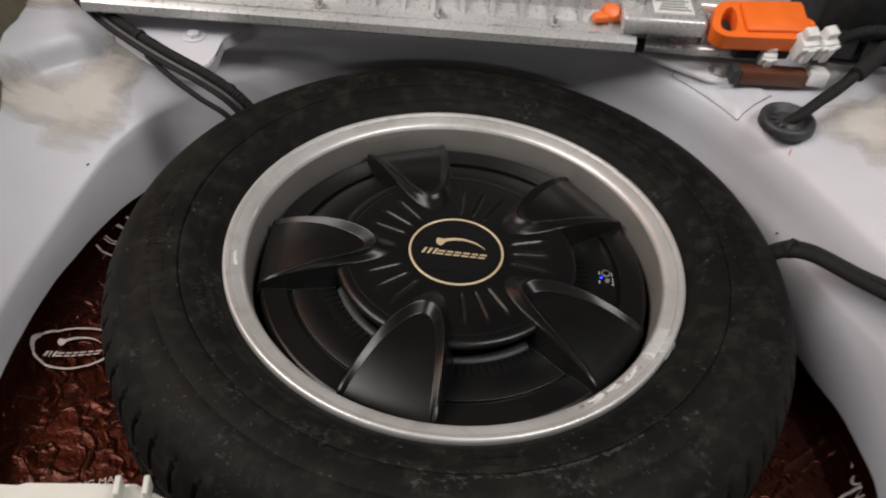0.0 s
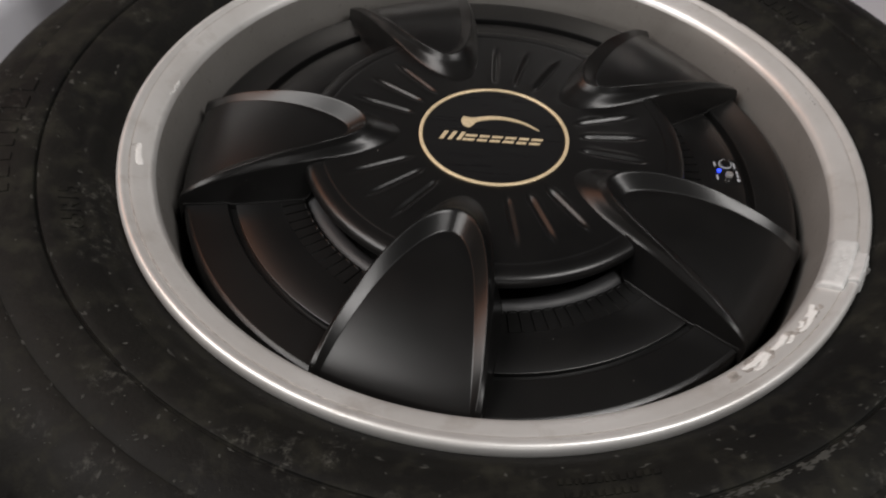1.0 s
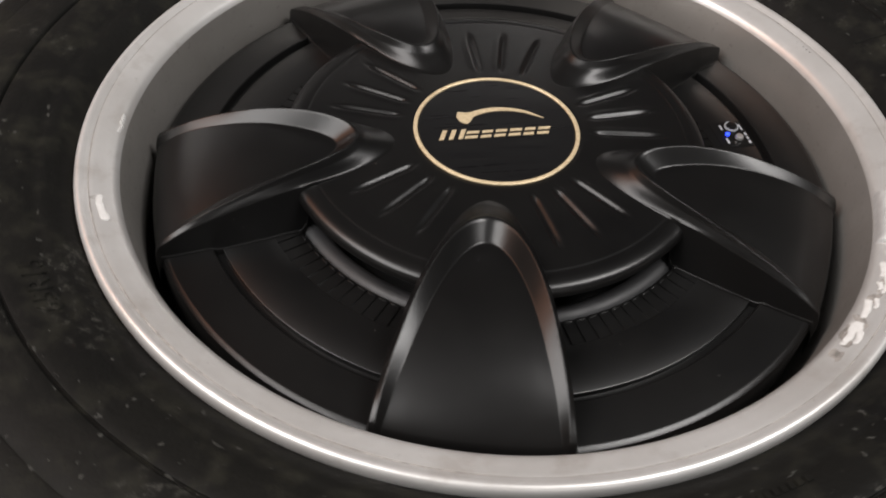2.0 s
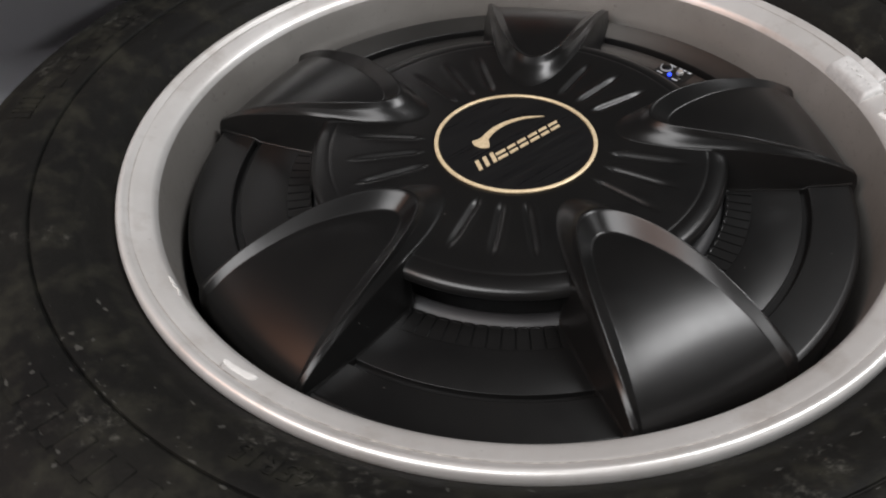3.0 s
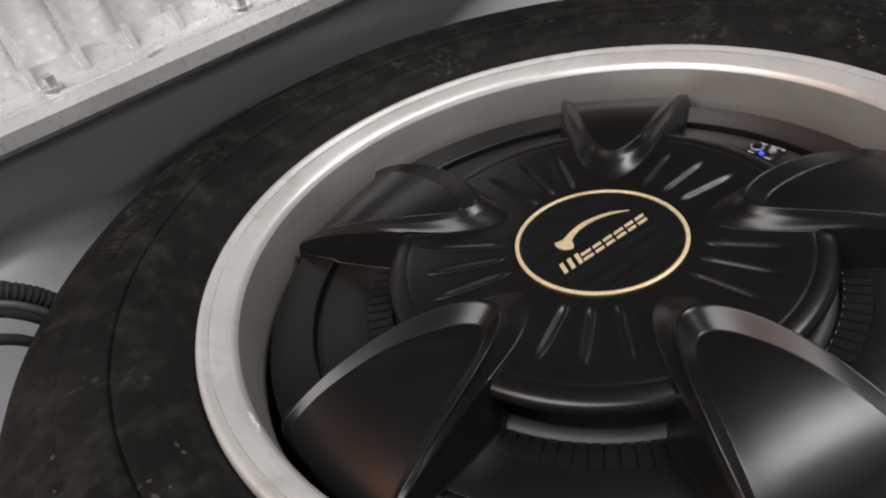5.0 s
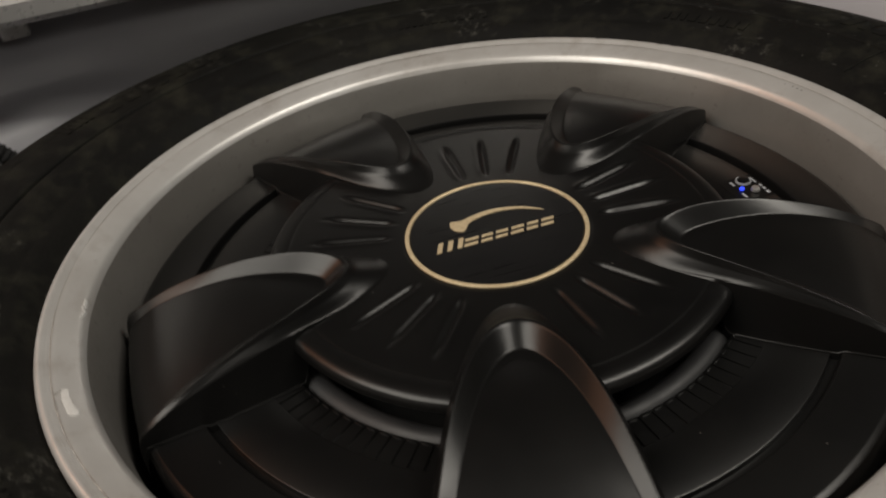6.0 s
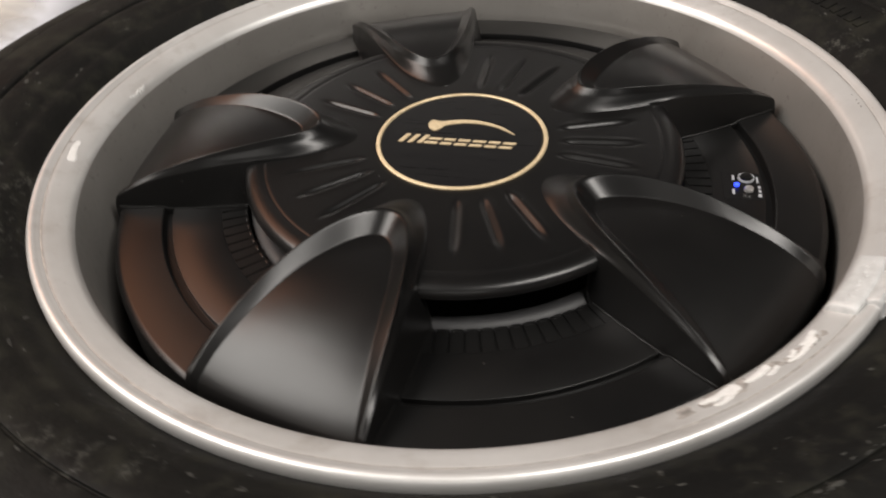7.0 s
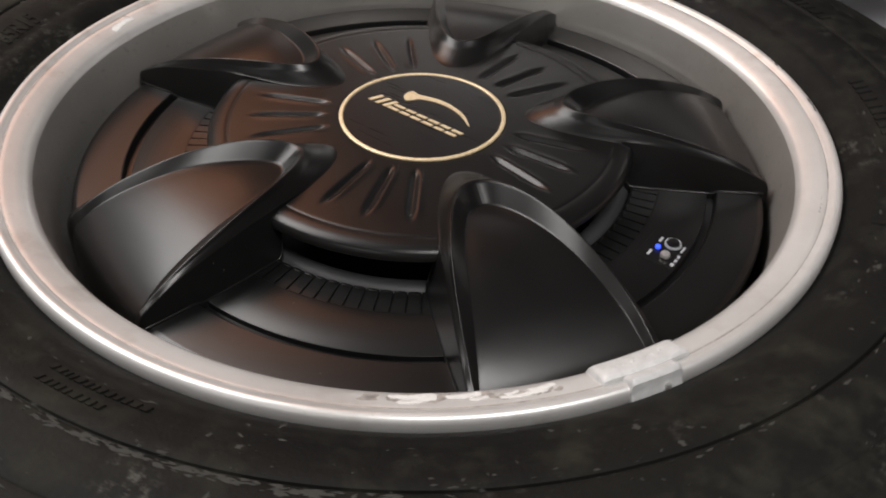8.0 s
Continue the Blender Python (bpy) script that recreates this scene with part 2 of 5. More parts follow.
def grid_faces(rows, cols, wrap_rows=False, wrap_cols=False):
    out = []
    for i in range(rows if wrap_rows else rows - 1):
        for j in range(cols if wrap_cols else cols - 1):
            a, b = i * cols + j, i * cols + (j + 1) % cols
            c, d = ((i + 1) % rows) * cols + (j + 1) % cols, ((i + 1) % rows) * cols + j
            out.append((a, b, c, d))
    return out


def lathe(profile, seg, a0=0.0, a1=360.0, tweak=None):
    """Verts and faces of a profile of (r, z) turned about z from a0 to a1 degrees."""
    full = abs(a1 - a0) >= 359.99
    count = seg if full else seg + 1
    verts = []
    for i in range(count):
        a = radians(a0 + (a1 - a0) * i / seg)
        for k, (r, z) in enumerate(profile):
            if tweak:
                r, z = tweak(r, z, a, k)
            verts.append((r * math.cos(a), r * math.sin(a), z))
    return verts, grid_faces(count, len(profile), wrap_rows=full)


def smooth_profile(points, n):
    """A Catmull-Rom line through the points, n steps a span."""
    p = [Vector((*q, 0)) if len(q) == 2 else Vector(q) for q in points]
    p = [p[0] * 2 - p[1], *p, p[-1] * 2 - p[-2]]
    out = []
    for i in range(1, len(p) - 2):
        for k in range(n):
            t = k / n
            a, b, c, d = p[i - 1:i + 3]
            out.append(0.5 * (2 * b + (c - a) * t + (2 * a - 5 * b + 4 * c - d) * t * t + (3 * b - a - 3 * c + d) * t ** 3))
    out.append(p[-2])
    return [tuple(v[:len(points[0])]) for v in out]


def box(bm, sx, sy, sz, m=Matrix(), bevel=0.0, seg=2):
    """A bevelled block of that size, added to bm, standing on the pose's z = 0."""
    made = bmesh.ops.create_cube(bm, size=1.0, matrix=m @ Matrix.Translation((0, 0, sz / 2)) @ Matrix.Diagonal((sx, sy, sz, 1)))
    if bevel:
        edges = {e for v in made["verts"] for e in v.link_edges}
        bmesh.ops.bevel(bm, geom=list(edges), offset=bevel, segments=seg, affect="EDGES", profile=0.5)


def rod(bm, r, h, m=Matrix(), seg=24, r2=None, bevel=0.0):
    made = bmesh.ops.create_cone(bm, cap_ends=True, segments=seg, radius1=r, radius2=r if r2 is None else r2, depth=h,
                                 matrix=m @ Matrix.Translation((0, 0, h / 2)))
    if bevel:
        edges = [e for e in {e for v in made["verts"] for e in v.link_edges} if len(e.link_faces) == 2 and e.calc_face_angle(0) > 0.9]
        bmesh.ops.bevel(bm, geom=edges, offset=bevel, segments=2, affect="EDGES", profile=0.5)


def tube(points, r, seg=14, steps=10, ripple=0.0, pitch=0.004):
    """A hose along a smooth line; ripple makes it corrugated."""
    line = [Vector(p) for p in smooth_profile(points, steps)]
    if ripple:
        dense = []
        for a, b in zip(line, line[1:]):
            k = max(1, int((b - a).length / (pitch / 4)))
            dense += [a.lerp(b, i / k) for i in range(k)]
        line = dense + [line[-1]]
    verts, dist, side = [], 0.0, Vector((0, 0, 1))
    for i, c in enumerate(line):
        d = (line[min(i + 1, len(line) - 1)] - line[max(i - 1, 0)]).normalized()
        dist += (c - line[i - 1]).length if i else 0
        u = d.cross(side).normalized()
        w = u.cross(d).normalized()
        rr = r + ripple * math.sin(2 * math.pi * dist / pitch)
        for k in range(seg):
            a = 2 * math.pi * k / seg
            verts.append(c + rr * (math.cos(a) * u + math.sin(a) * w))
    faces = grid_faces(len(line), seg, wrap_cols=True)
    faces += [tuple(range(seg))[::-1], tuple((len(line) - 1) * seg + k for k in range(seg))]
    return verts, faces


def slab(bm, outline, z0, z1):
    """A flat plate with the given outline between two heights."""
    lo = [bm.verts.new((x, y, z0)) for x, y in outline]
    hi = [bm.verts.new((x, y, z1)) for x, y in outline]
    n = len(outline)
    bm.faces.new(hi)
    bm.faces.new(lo[::-1])
    for i in range(n):
        bm.faces.new((lo[i], lo[(i + 1) % n], hi[(i + 1) % n], hi[i]))


def text_mesh(body, size, depth):
    """The built-in font's letters as a raised mesh, centred on the origin."""
    cu = bpy.data.curves.new("lettering", "FONT")
    cu.body, cu.size, cu.extrude, cu.align_x, cu.align_y = body, size, depth, "CENTER", "CENTER"
    ob = bpy.data.objects.new("lettering", cu)
    scene.collection.objects.link(ob)
    dg = bpy.context.evaluated_depsgraph_get()
    me = bpy.data.meshes.new_from_object(ob.evaluated_get(dg))
    bpy.data.objects.remove(ob)
    bpy.data.curves.remove(cu)
    verts = [v.co.copy() for v in me.vertices]
    faces = [tuple(p.vertices) for p in me.polygons]
    bpy.data.meshes.remove(me)
    return verts, faces


def lerp_table(table, x):
    for (x0, y0), (x1, y1) in zip(table, table[1:]):
        if x <= x1:
            return y0 + (y1 - y0) * max(0.0, (x - x0) / (x1 - x0))
    return table[-1][1]


def step(a, b, x):
    t = min(1.0, max(0.0, (x - a) / (b - a)))
    return t * t * (3 - 2 * t)


# ---- the load bay ----
# Foot of the well's wall: degrees, radius from the wheel's axis, lean out to the lip, and height where the steep part ends.
WELL_TABLE = [(-180, 0.424, 0.125, 0.064), (-169, 0.432, 0.110, 0.064), (-155, 0.448, 0.080, 0.09), (-120, 0.420, 0.04, 0.14), (-90, 0.400, 0.03, 0.15), (-60, 0.420, 0.03, 0.15),
              (-30, 0.445, 0.03, 0.14), (-17, 0.414, 0.03, 0.13), (-11, 0.390, 0.026, 0.125), (-4, 0.364, 0.020, 0.12), (8, 0.350, 0.012, 0.12), (25, 0.341, 0.009, 0.12),
              (50, 0.344, 0.010, 0.12), (75, 0.343, 0.012, 0.12), (95, 0.343, 0.014, 0.12), (115, 0.357, 0.022, 0.14), (130, 0.384, 0.050, 0.146), (140, 0.420, 0.090, 0.126),
              (148, 0.432, 0.112, 0.108), (156, 0.425, 0.122, 0.088), (163, 0.427, 0.125, 0.066), (180, 0.424, 0.125, 0.064)]
WALL = [(-0.5, -0.004), (-0.045, -0.004), (-0.022, -0.001), (-0.008, 0.008), (0.0, 0.022)]
BAY = (-0.66, 0.66, -0.56, 0.80)


def well_at(a):
    """Foot radius and lean of the wall at an angle in radians, smoothed between the table's rows."""
    d = (math.degrees(a) + 180) % 360 - 180
    out = []
    for col in (1, 2, 3):
        rows = [(row[0], row[col]) for row in WELL_TABLE]
        out.append(sum(lerp_table(rows, ((d + k) + 180) % 360 - 180) for k in (-7.5, -5, -2.5, 0, 2.5, 5, 7.5)) / 7)
    return out


def bay_height(r, a):
    """Height of the pressed floor at radius r and angle a round the wheel's axis."""
    foot, lean, mid = well_at(a)
    d = r - foot
    if d < 0:
        z = lerp_table(WALL, d)
    elif d < lean:
        q, steep = d / lean, min(0.25, 0.007 / lean)
        z = lerp_table([(0, 0.022), (steep, mid - 0.006), (steep * 1.5, mid), (steep * 2.2 + 0.03, mid + 0.006), (1, 0.160)], q)
    else:
        z = lerp_table([(0, 0.160), (0.004, 0.172), (0.010, 0.183), (0.018, 0.1905), (0.030, 0.196), (0.050, 0.199), (0.3, 0.201)], d - lean)
    x, y = r * math.cos(a), r * math.sin(a)
    if d > lean:
        z += 0.030 * step(-0.44, -0.58, x) * step(-0.15, 0.05, y) * step(0, 0.04, d - lean)
        z += 0.005 * step(0.39, 0.46, x) * step(0.02, 0.08, y)
    return z


def build_bay():
    seg, verts = 300, []
    spans = [-0.30, -0.15, -0.08, -0.045, -0.033, -0.022, -0.015, -0.008, -0.003, 0.0]
    for i in range(seg):
        a = 2 * math.pi * i / seg
        foot, lean, _ = well_at(a)
        radii = [foot + q for q in spans] + [foot + lean * q for q in (0.03, 0.06, 0.085, 0.11, 0.14, 0.18, 0.25, 0.375, 0.6, 0.85, 0.97)]
        radii += [foot + lean + q for q in (0.001, 0.004, 0.007, 0.010, 0.014, 0.018, 0.024, 0.030, 0.040, 0.052, 0.070)]
        c, s = math.cos(a), math.sin(a)
        far = min((BAY[1]) / c if c > 1e-6 else 9, (BAY[0]) / c if c < -1e-6 else 9,
                  (BAY[3]) / s if s > 1e-6 else 9, (BAY[2]) / s if s < -1e-6 else 9)
        last = radii[-1]
        radii += [last + (far - last) * q for q in (0.2, 0.4, 0.6, 0.8, 1.0)]
        verts += [(r * c, r * s, bay_height(r, a)) for r in radii]
    n = len(verts) // seg
    faces = grid_faces(seg, n, wrap_rows=True)
    centre = len(verts)
    verts.append((0, 0, -0.004))
    faces += [(centre, i * n, ((i + 1) % seg) * n) for i in range(seg)]
    ob = mesh_object("load_bay_floor", verts, faces, M_PAINT, sharp=60)
    solid = ob.modifiers.new("sheet", "SOLIDIFY")
    solid.thickness, solid.offset = 0.0015, -1
    tagged(ob, "white painted pressed steel load bay floor with a wheel well", "floor", kind="structure")

    # flecks of underseal beside the well
    rng = random.Random(3)
    for x, y, size in ((0.344, 0.076, 0.0018), (0.350, 0.062, 0.0022), (-0.432, 0.228, 0.0022), (-0.452, 0.252, 0.0026), (-0.398, 0.198, 0.0016)):
        bm = bmesh.new()
        rod(bm, size, 0.0012, pose(x, y, bay_height(math.hypot(x, y), math.atan2(y, x)) - 0.0002, 0, 0, rng.uniform(0, 90)) @ Matrix.Diagonal((1.6, 0.7, 1, 1)), 9, size * 0.6)
        part("underseal_fleck", bm, M_SCUFF, ob)


# The wheel stands askew in its well: the bay is turned against the wheel's own marks.
BAY_TURN = Matrix(((0.997, -0.0219, 0, 0.0004), (0.0752, 1.0161, 0, -0.0032), (0, 0, 1, 0), (0, 0, 0, 1)))
LAY[0] = BAY_TURN
build_bay()
LAY[0] = Matrix()

# ---- the spare wheel ----
def tyre_tweak(r, z, a, k):
    """Cuts the lateral tread grooves into the shoulder and the crown."""
    if r > 0.2995:
        block = (a / (2 * math.pi) * 74 + 0.10 * math.sin(z * 60)) % 1.0
        groove = 1.0 if block < 0.11 else 0.0
        deep = groove * step(0.2995, 0.306, r)
        return r - 0.0040 * deep, z - 0.0015 * deep
    return r, z


def build_wheel():
    wheel = empty("spare_wheel", "worn black spare tyre on a silver rim in the wheel well", "spare wheel")
    half = [(0.2045, 0.1600), (0.2070, 0.1640), (0.2092, 0.1672), (0.2125, 0.1715), (0.2170, 0.1752), (0.2205, 0.1768), (0.2225, 0.1770),
            (0.2238, 0.1781), (0.2300, 0.1806), (0.2360, 0.1825), (0.2408, 0.1834), (0.2414, 0.1832), (0.2418, 0.1822), (0.2424, 0.1822), (0.2428, 0.1836), (0.2436, 0.1842), (0.2470, 0.1846), (0.2550, 0.1850),
            (0.2650, 0.1845), (0.2657, 0.1840), (0.2664, 0.1843), (0.2760, 0.1822), (0.2860, 0.1780), (0.2930, 0.1728), (0.2990, 0.1665),
            (0.3015, 0.1630), (0.3045, 0.1580), (0.3080, 0.1510), (0.3105, 0.1430), (0.3120, 0.1330)]
    crown = [(0.3128, 0.1215), (0.3052, 0.1205), (0.3052, 0.1135), (0.3130, 0.1125), (0.3134, 0.0975), (0.3055, 0.0965)]
    down = [(r, 0.185 - z) for r, z in (half + crown)[::-1]]
    verts, faces = lathe(half + crown + down, 740, tweak=tyre_tweak)
    tyre = mesh_object("tyre", verts, faces, M_RUBBER, wheel, "worn black rubber tyre with dusty scuffed sidewall", sharp=40)

    def on_wall(r):
        return lerp_table(half, r)

    def emboss(name, verts, faces, r0, a_mid, out=True):
        """Bends flat raised marks round the sidewall: x runs along the circle, y outwards."""
        bent = []
        for v in verts:
            r = r0 + (v[1] if out else -v[1])
            a = radians(a_mid) - (v[0] if out else -v[0]) / r0
            bent.append((r * math.cos(a), r * math.sin(a), on_wall(r) + v[2]))
        mesh_object(name, bent, faces, M_RUBBER, tyre, smooth=False)

    v, f = text_mesh("65R15", 0.0125, 0.0006)
    emboss("size_marking", v, f, 0.2278, -158.5)

    def bars(widths, height, gap, lean=0.15, thick=0.0008):
        bm = bmesh.new()
        total = sum(widths) + gap * (len(widths) - 1)
        x = -total / 2
        for w in widths:
            n = max(1, int(w / 0.004))
            for k in range(n):
                x0, x1 = x + w * k / n, x + w * (k + 1) / n
                pts = [(x0, -height / 2), (x1, -height / 2), (x1 + lean * height, height / 2), (x0 + lean * height, height / 2)]
                slab(bm, pts, -0.0005, thick)
            x += w + gap
        bmesh.ops.remove_doubles(bm, verts=bm.verts, dist=1e-6)
        out = [v.co.copy() for v in bm.verts], [tuple(q.index for q in fc.verts) for fc in bm.faces]
        bm.free()
        return out

    rng = random.Random(4)
    for r0, a_mid, count, w, h in ((0.2600, 2, 9, 0.0085, 0.0140), (0.2610, -172, 8, 0.0085, 0.0135), (0.2600, 120, 7, 0.0085, 0.0150),
                                   (0.2640, 134, 5, 0.0030, 0.0130), (0.2290, 31, 9, 0.0040, 0.0060), (0.2260, -82, 13, 0.0022, 0.0030),
                                   (0.2325, -83.4, 9, 0.0022, 0.0030), (0.2480, 60, 10, 0.0045, 0.0065),
                                   (0.2290, 75, 12, 0.0035, 0.0050)):
        v, f = bars([w * rng.uniform(0.5, 1.3) for _ in range(count)], h, w * 0.6, thick=0.0006 if a_mid < -100 else 0.0007 if w < 0.008 else 0.0004)
        emboss("raised_marking", v, f, r0, a_mid)

    # a moulding seam across the bead side of the wall
    line = [(r, on_wall(r) + 0.0002) for r in (0.2190, 0.2230, 0.2280, 0.2330, 0.2380, 0.2406)]
    v, f = tube([(r * math.cos(radians(6.0 - 60 * (r - 0.219))), r * math.sin(radians(6.0 - 60 * (r - 0.219))), z) for r, z in line], 0.0005, 8, 4)
    mesh_object("mould_seam", v, f, M_RUBBER, tyre)

    # flecks and strokes of dried mud, thicker along the moulded ring lines
    rng = random.Random(21)
    verts, faces = [], []
    clusters = [(rng.uniform(-180, 180), rng.uniform(0.225, 0.290)) for _ in range(26)]
    for k in range(760):
        if k > 620:
            a, r = rng.uniform(-92, -56), 0.2447 + rng.gauss(0, 0.0008)
            turn, size = rng.gauss(0, 0.10), rng.uniform(0.0008, 0.0026)
        elif k % 3 == 0:
            a, r = rng.uniform(-190, 40), rng.choice((0.2405, 0.2440, 0.2658, 0.2225)) + rng.gauss(0, 0.0008)
            turn, size = rng.gauss(0, 0.12), rng.uniform(0.0004, 0.0020)
        else:
            ca, cr = clusters[k % 26]
            ca = ca if not 25 < ca < 165 else ca - 170
            a, r = ca + rng.gauss(0, 5), min(0.294, max(0.214, cr + rng.gauss(0, 0.012)))
            turn, size = rng.uniform(-1.5, 1.5), abs(rng.gauss(0, 0.0006)) + 0.0002
        thin, n, base = rng.uniform(0.15, 0.45) if k % 3 == 0 or k > 620 else rng.uniform(0.3, 0.9), 9, len(verts)
        for q in range(n):
            t = 2 * math.pi * q / n
            wob = rng.uniform(0.45, 1.3)
            u, v = size * wob * math.cos(t), size * thin * wob * math.sin(t)
            u, v = u * math.cos(turn) - v * math.sin(turn), u * math.sin(turn) + v * math.cos(turn)
            aa = radians(a) + u / r
            verts.append(((r + v) * math.cos(aa), (r + v) * math.sin(aa), on_wall(r + v) + 0.00012))
        aa = radians(a)
        verts.append((r * math.cos(aa), r * math.sin(aa), on_wall(r) + 0.0004))
        faces += [(base + q, base + (q + 1) % n, base + n) for q in range(n)]
    mesh_object("dried_mud", verts, faces, M_MUD, tyre, "pale flecks and strokes of dried mud")["kind"] = "stuff"

    # the rim
    prof = [(0.2040, 0.1520), (0.2066, 0.1590), (0.2076, 0.1650), (0.2075, 0.1688), (0.2066, 0.1706), (0.2052, 0.1713), (0.2040, 0.1711),
            (0.2030, 0.1704), (0.2022, 0.1699), (0.2014, 0.1696), (0.2011, 0.1693), (0.2008, 0.1692), (0.2005, 0.1692), (0.1986, 0.1685), (0.1950, 0.1671), (0.1915, 0.1656),
            (0.1898, 0.1642), (0.1886, 0.1616), (0.1876, 0.1572), (0.1864, 0.1480), (0.1852, 0.1380), (0.1853, 0.1250), (0.1850, 0.1000),
            (0.1835, 0.0700), (0.1800, 0.0450), (0.1700, 0.0350), (0.1200, 0.0320), (0.0700, 0.0400), (0.0300, 0.0420), (0.0300, 0.0300),
            (0.0700, 0.0280), (0.1200, 0.0200), (0.1820, 0.0230), (0.1900, 0.0300), (0.1930, 0.1000), (0.1960, 0.1450), (0.2040, 0.1520)]
    verts, faces = lathe(prof[:18], 256)
    rim = mesh_object("rim", verts, faces, M_RIM, wheel, "silver lacquered wheel rim with a rolled flange", sharp=50)
    verts, faces = lathe(prof[17:], 200)
    mesh_object("barrel", verts, faces, M_BARREL, wheel, "dull brown-grey inner barrel of the rim", sharp=50)

    # thin grey-brown line of uneven width along the groove behind the rolled edge
    rng = random.Random(17)
    phase = [rng.uniform(0, 6.28) for _ in range(4)]
    verts = []
    for i in range(360):
        a = 2 * math.pi * i / 360
        w = 0.00026 + 0.00012 * math.sin(3 * a + phase[0]) + 0.00010 * math.sin(11 * a + phase[1]) + 0.00006 * math.sin(29 * a + phase[2])
        for r in (0.20095 - w, 0.20095 + w):
            verts.append((r * math.cos(a), r * math.sin(a), 0.1694 + 0.00006 * math.sin(17 * a + phase[3])))
    mesh_object("groove_line", verts, grid_faces(360, 2, wrap_rows=True), M_SMUDGE, rim, "thin grey-brown line in the flange groove")

    # clip-on balance weight on the flange
    def arc_pad(name, r_lo, r_hi, a_lo, a_hi, z_of, height, mat, parent, label="", n=44, m=16):
        verts = []
        for i in range(n + 1):
            s = i / n
            for j in range(m + 1):
                t = j / m
                r = r_lo + (r_hi - r_lo) * t
                a = radians(a_lo + (a_hi - a_lo) * s)
                edge = (1 - abs(2 * s - 1) ** 14) ** 0.5 * (1 - abs(2 * t - 1) ** 5) ** 0.5
                verts.append((r * math.cos(a), r * math.sin(a), z_of(r) + height * edge - 0.0012))
        return mesh_object(name, verts, grid_faces(n + 1, m + 1), mat, parent, label)

    top = [(0.180, 0.150), (0.1876, 0.1572), (0.1898, 0.1642), (0.1915, 0.1656), (0.1995, 0.1686), (0.2029, 0.1700), (0.2052, 0.1713), (0.2070, 0.1700), (0.2080, 0.166), (0.212, 0.166)]
    face = lambda r: lerp_table(top, r)
    weight = arc_pad("balance_weight", 0.1884, 0.2018, -36.6, -25.6, face, 0.0050, M_WEIGHT, wheel, "grey zinc clip-on balance weight with cast figures")
    arc_pad("clip", 0.2000, 0.2092, -34.4, -28.2, face, 0.0042, M_WEIGHT, weight, "bent steel spring clip")
    bm = bmesh.new()
    rod(bm, 0.0016, 0.0022, Matrix.Translation((0.2085 * math.cos(radians(-30.2)), 0.2085 * math.sin(radians(-30.2)), 0.1672)), 12, 0.001)
    part("rivet", bm, M_STEEL, weight, "bright crimp dot")
    rng = random.Random(9)
    for k in range(9):
        a, r = radians(-35.2 + 0.95 * k + rng.uniform(-0.2, 0.2)), 0.1962 + rng.uniform(-0.0010, 0.0010)
        bm = bmesh.new()
        box(bm, 0.0011, 0.0024 * rng.uniform(0.6, 1.1), 0.0006, pose(r * math.cos(a), r * math.sin(a), face(r) + 0.0034, 0, -8, math.degrees(a) + 90 + rng.uniform(-30, 30)), 0.0002, 1)
        part("cast_figure", bm, M_WEIGHT, weight)

    def streak(name, r0, a0, a1, width, mat, label, seed, lift=0.0009, count=0):
        """A ragged dried smear along the flange: small overlapping crusts."""
        rng = random.Random(seed)
        verts, faces = [], []
        span = radians(abs(a1 - a0)) * r0
        for q in range(count or max(3, int(span / width * 1.5))):
            s = (q + rng.uniform(0.1, 0.9)) / (count or max(3, int(span / width * 1.5)))
            ca, cr = radians(a0 + (a1 - a0) * s), r0 + rng.uniform(-0.30, 0.30) * width
            lx, ly, turn = width * rng.uniform(0.35, 0.85), width * rng.uniform(0.28, 0.55), rng.uniform(-0.7, 0.7)
            ph = rng.uniform(0, 6)
            base = len(verts)
            n = 16
            for ring in (1.0, 0.72, 0.0):
                for k in range(n if ring else 1):
                    t = 2 * math.pi * k / n
                    wob = 1 + 0.22 * math.sin(3 * t + ph) + 0.14 * math.sin(5 * t + 2 * ph)
                    u, v = lx * ring * wob * math.cos(t), ly * ring * wob * math.sin(t)
                    u, v = u * math.cos(turn) - v * math.sin(turn), u * math.sin(turn) + v * math.cos(turn)
                    r, a = cr + v, ca + u / cr
                    verts.append((r * math.cos(a), r * math.sin(a), face(r) + (0.0001 if ring == 1 else lift * (0.8 if ring else 1.0))))
            for k in range(n):
                faces.append((base + k, base + (k + 1) % n, base + n + (k + 1) % n, base + n + k))
                faces.append((base + n + k, base + n + (k + 1) % n, base + 2 * n))
        mesh_object(name, verts, faces, mat, rim, label)

    def patch(r0, a0, a1, half, seed):
        """One long chipped flake of white filler lying along the flange."""
        rng = random.Random(seed)
        verts, n = [], 26
        for i in range(n + 1):
            s = i / n
            a, mid = radians(a0 + (a1 - a0) * s), r0 + 0.0006 * math.sin(5 * s) + rng.gauss(0, 0.00012)
            w = half * (0.75 + 0.45 * s) * (1 - abs(2 * s - 1) ** 18) ** 0.5 * rng.uniform(0.80, 1.15)
            for q, lift in ((-1.0, 0.00005), (-0.86, 0.0004), (-0.3, 0.0005), (0.3, 0.0005), (0.86, 0.0004), (1.0, 0.00005)):
                r = mid + q * w
                verts.append((r * math.cos(a), r * math.sin(a), face(r) + lift + rng.uniform(0, 0.00006)))
        mesh_object("dried_residue", verts, grid_faces(n + 1, 6), M_RESIDUE, rim, "chipped white patch")

    streak("grey_smudge", 0.1945, -60.5, -53.0, 0.0078, M_SMUDGE, "grey rubbed smudge", 21, 0.00025)
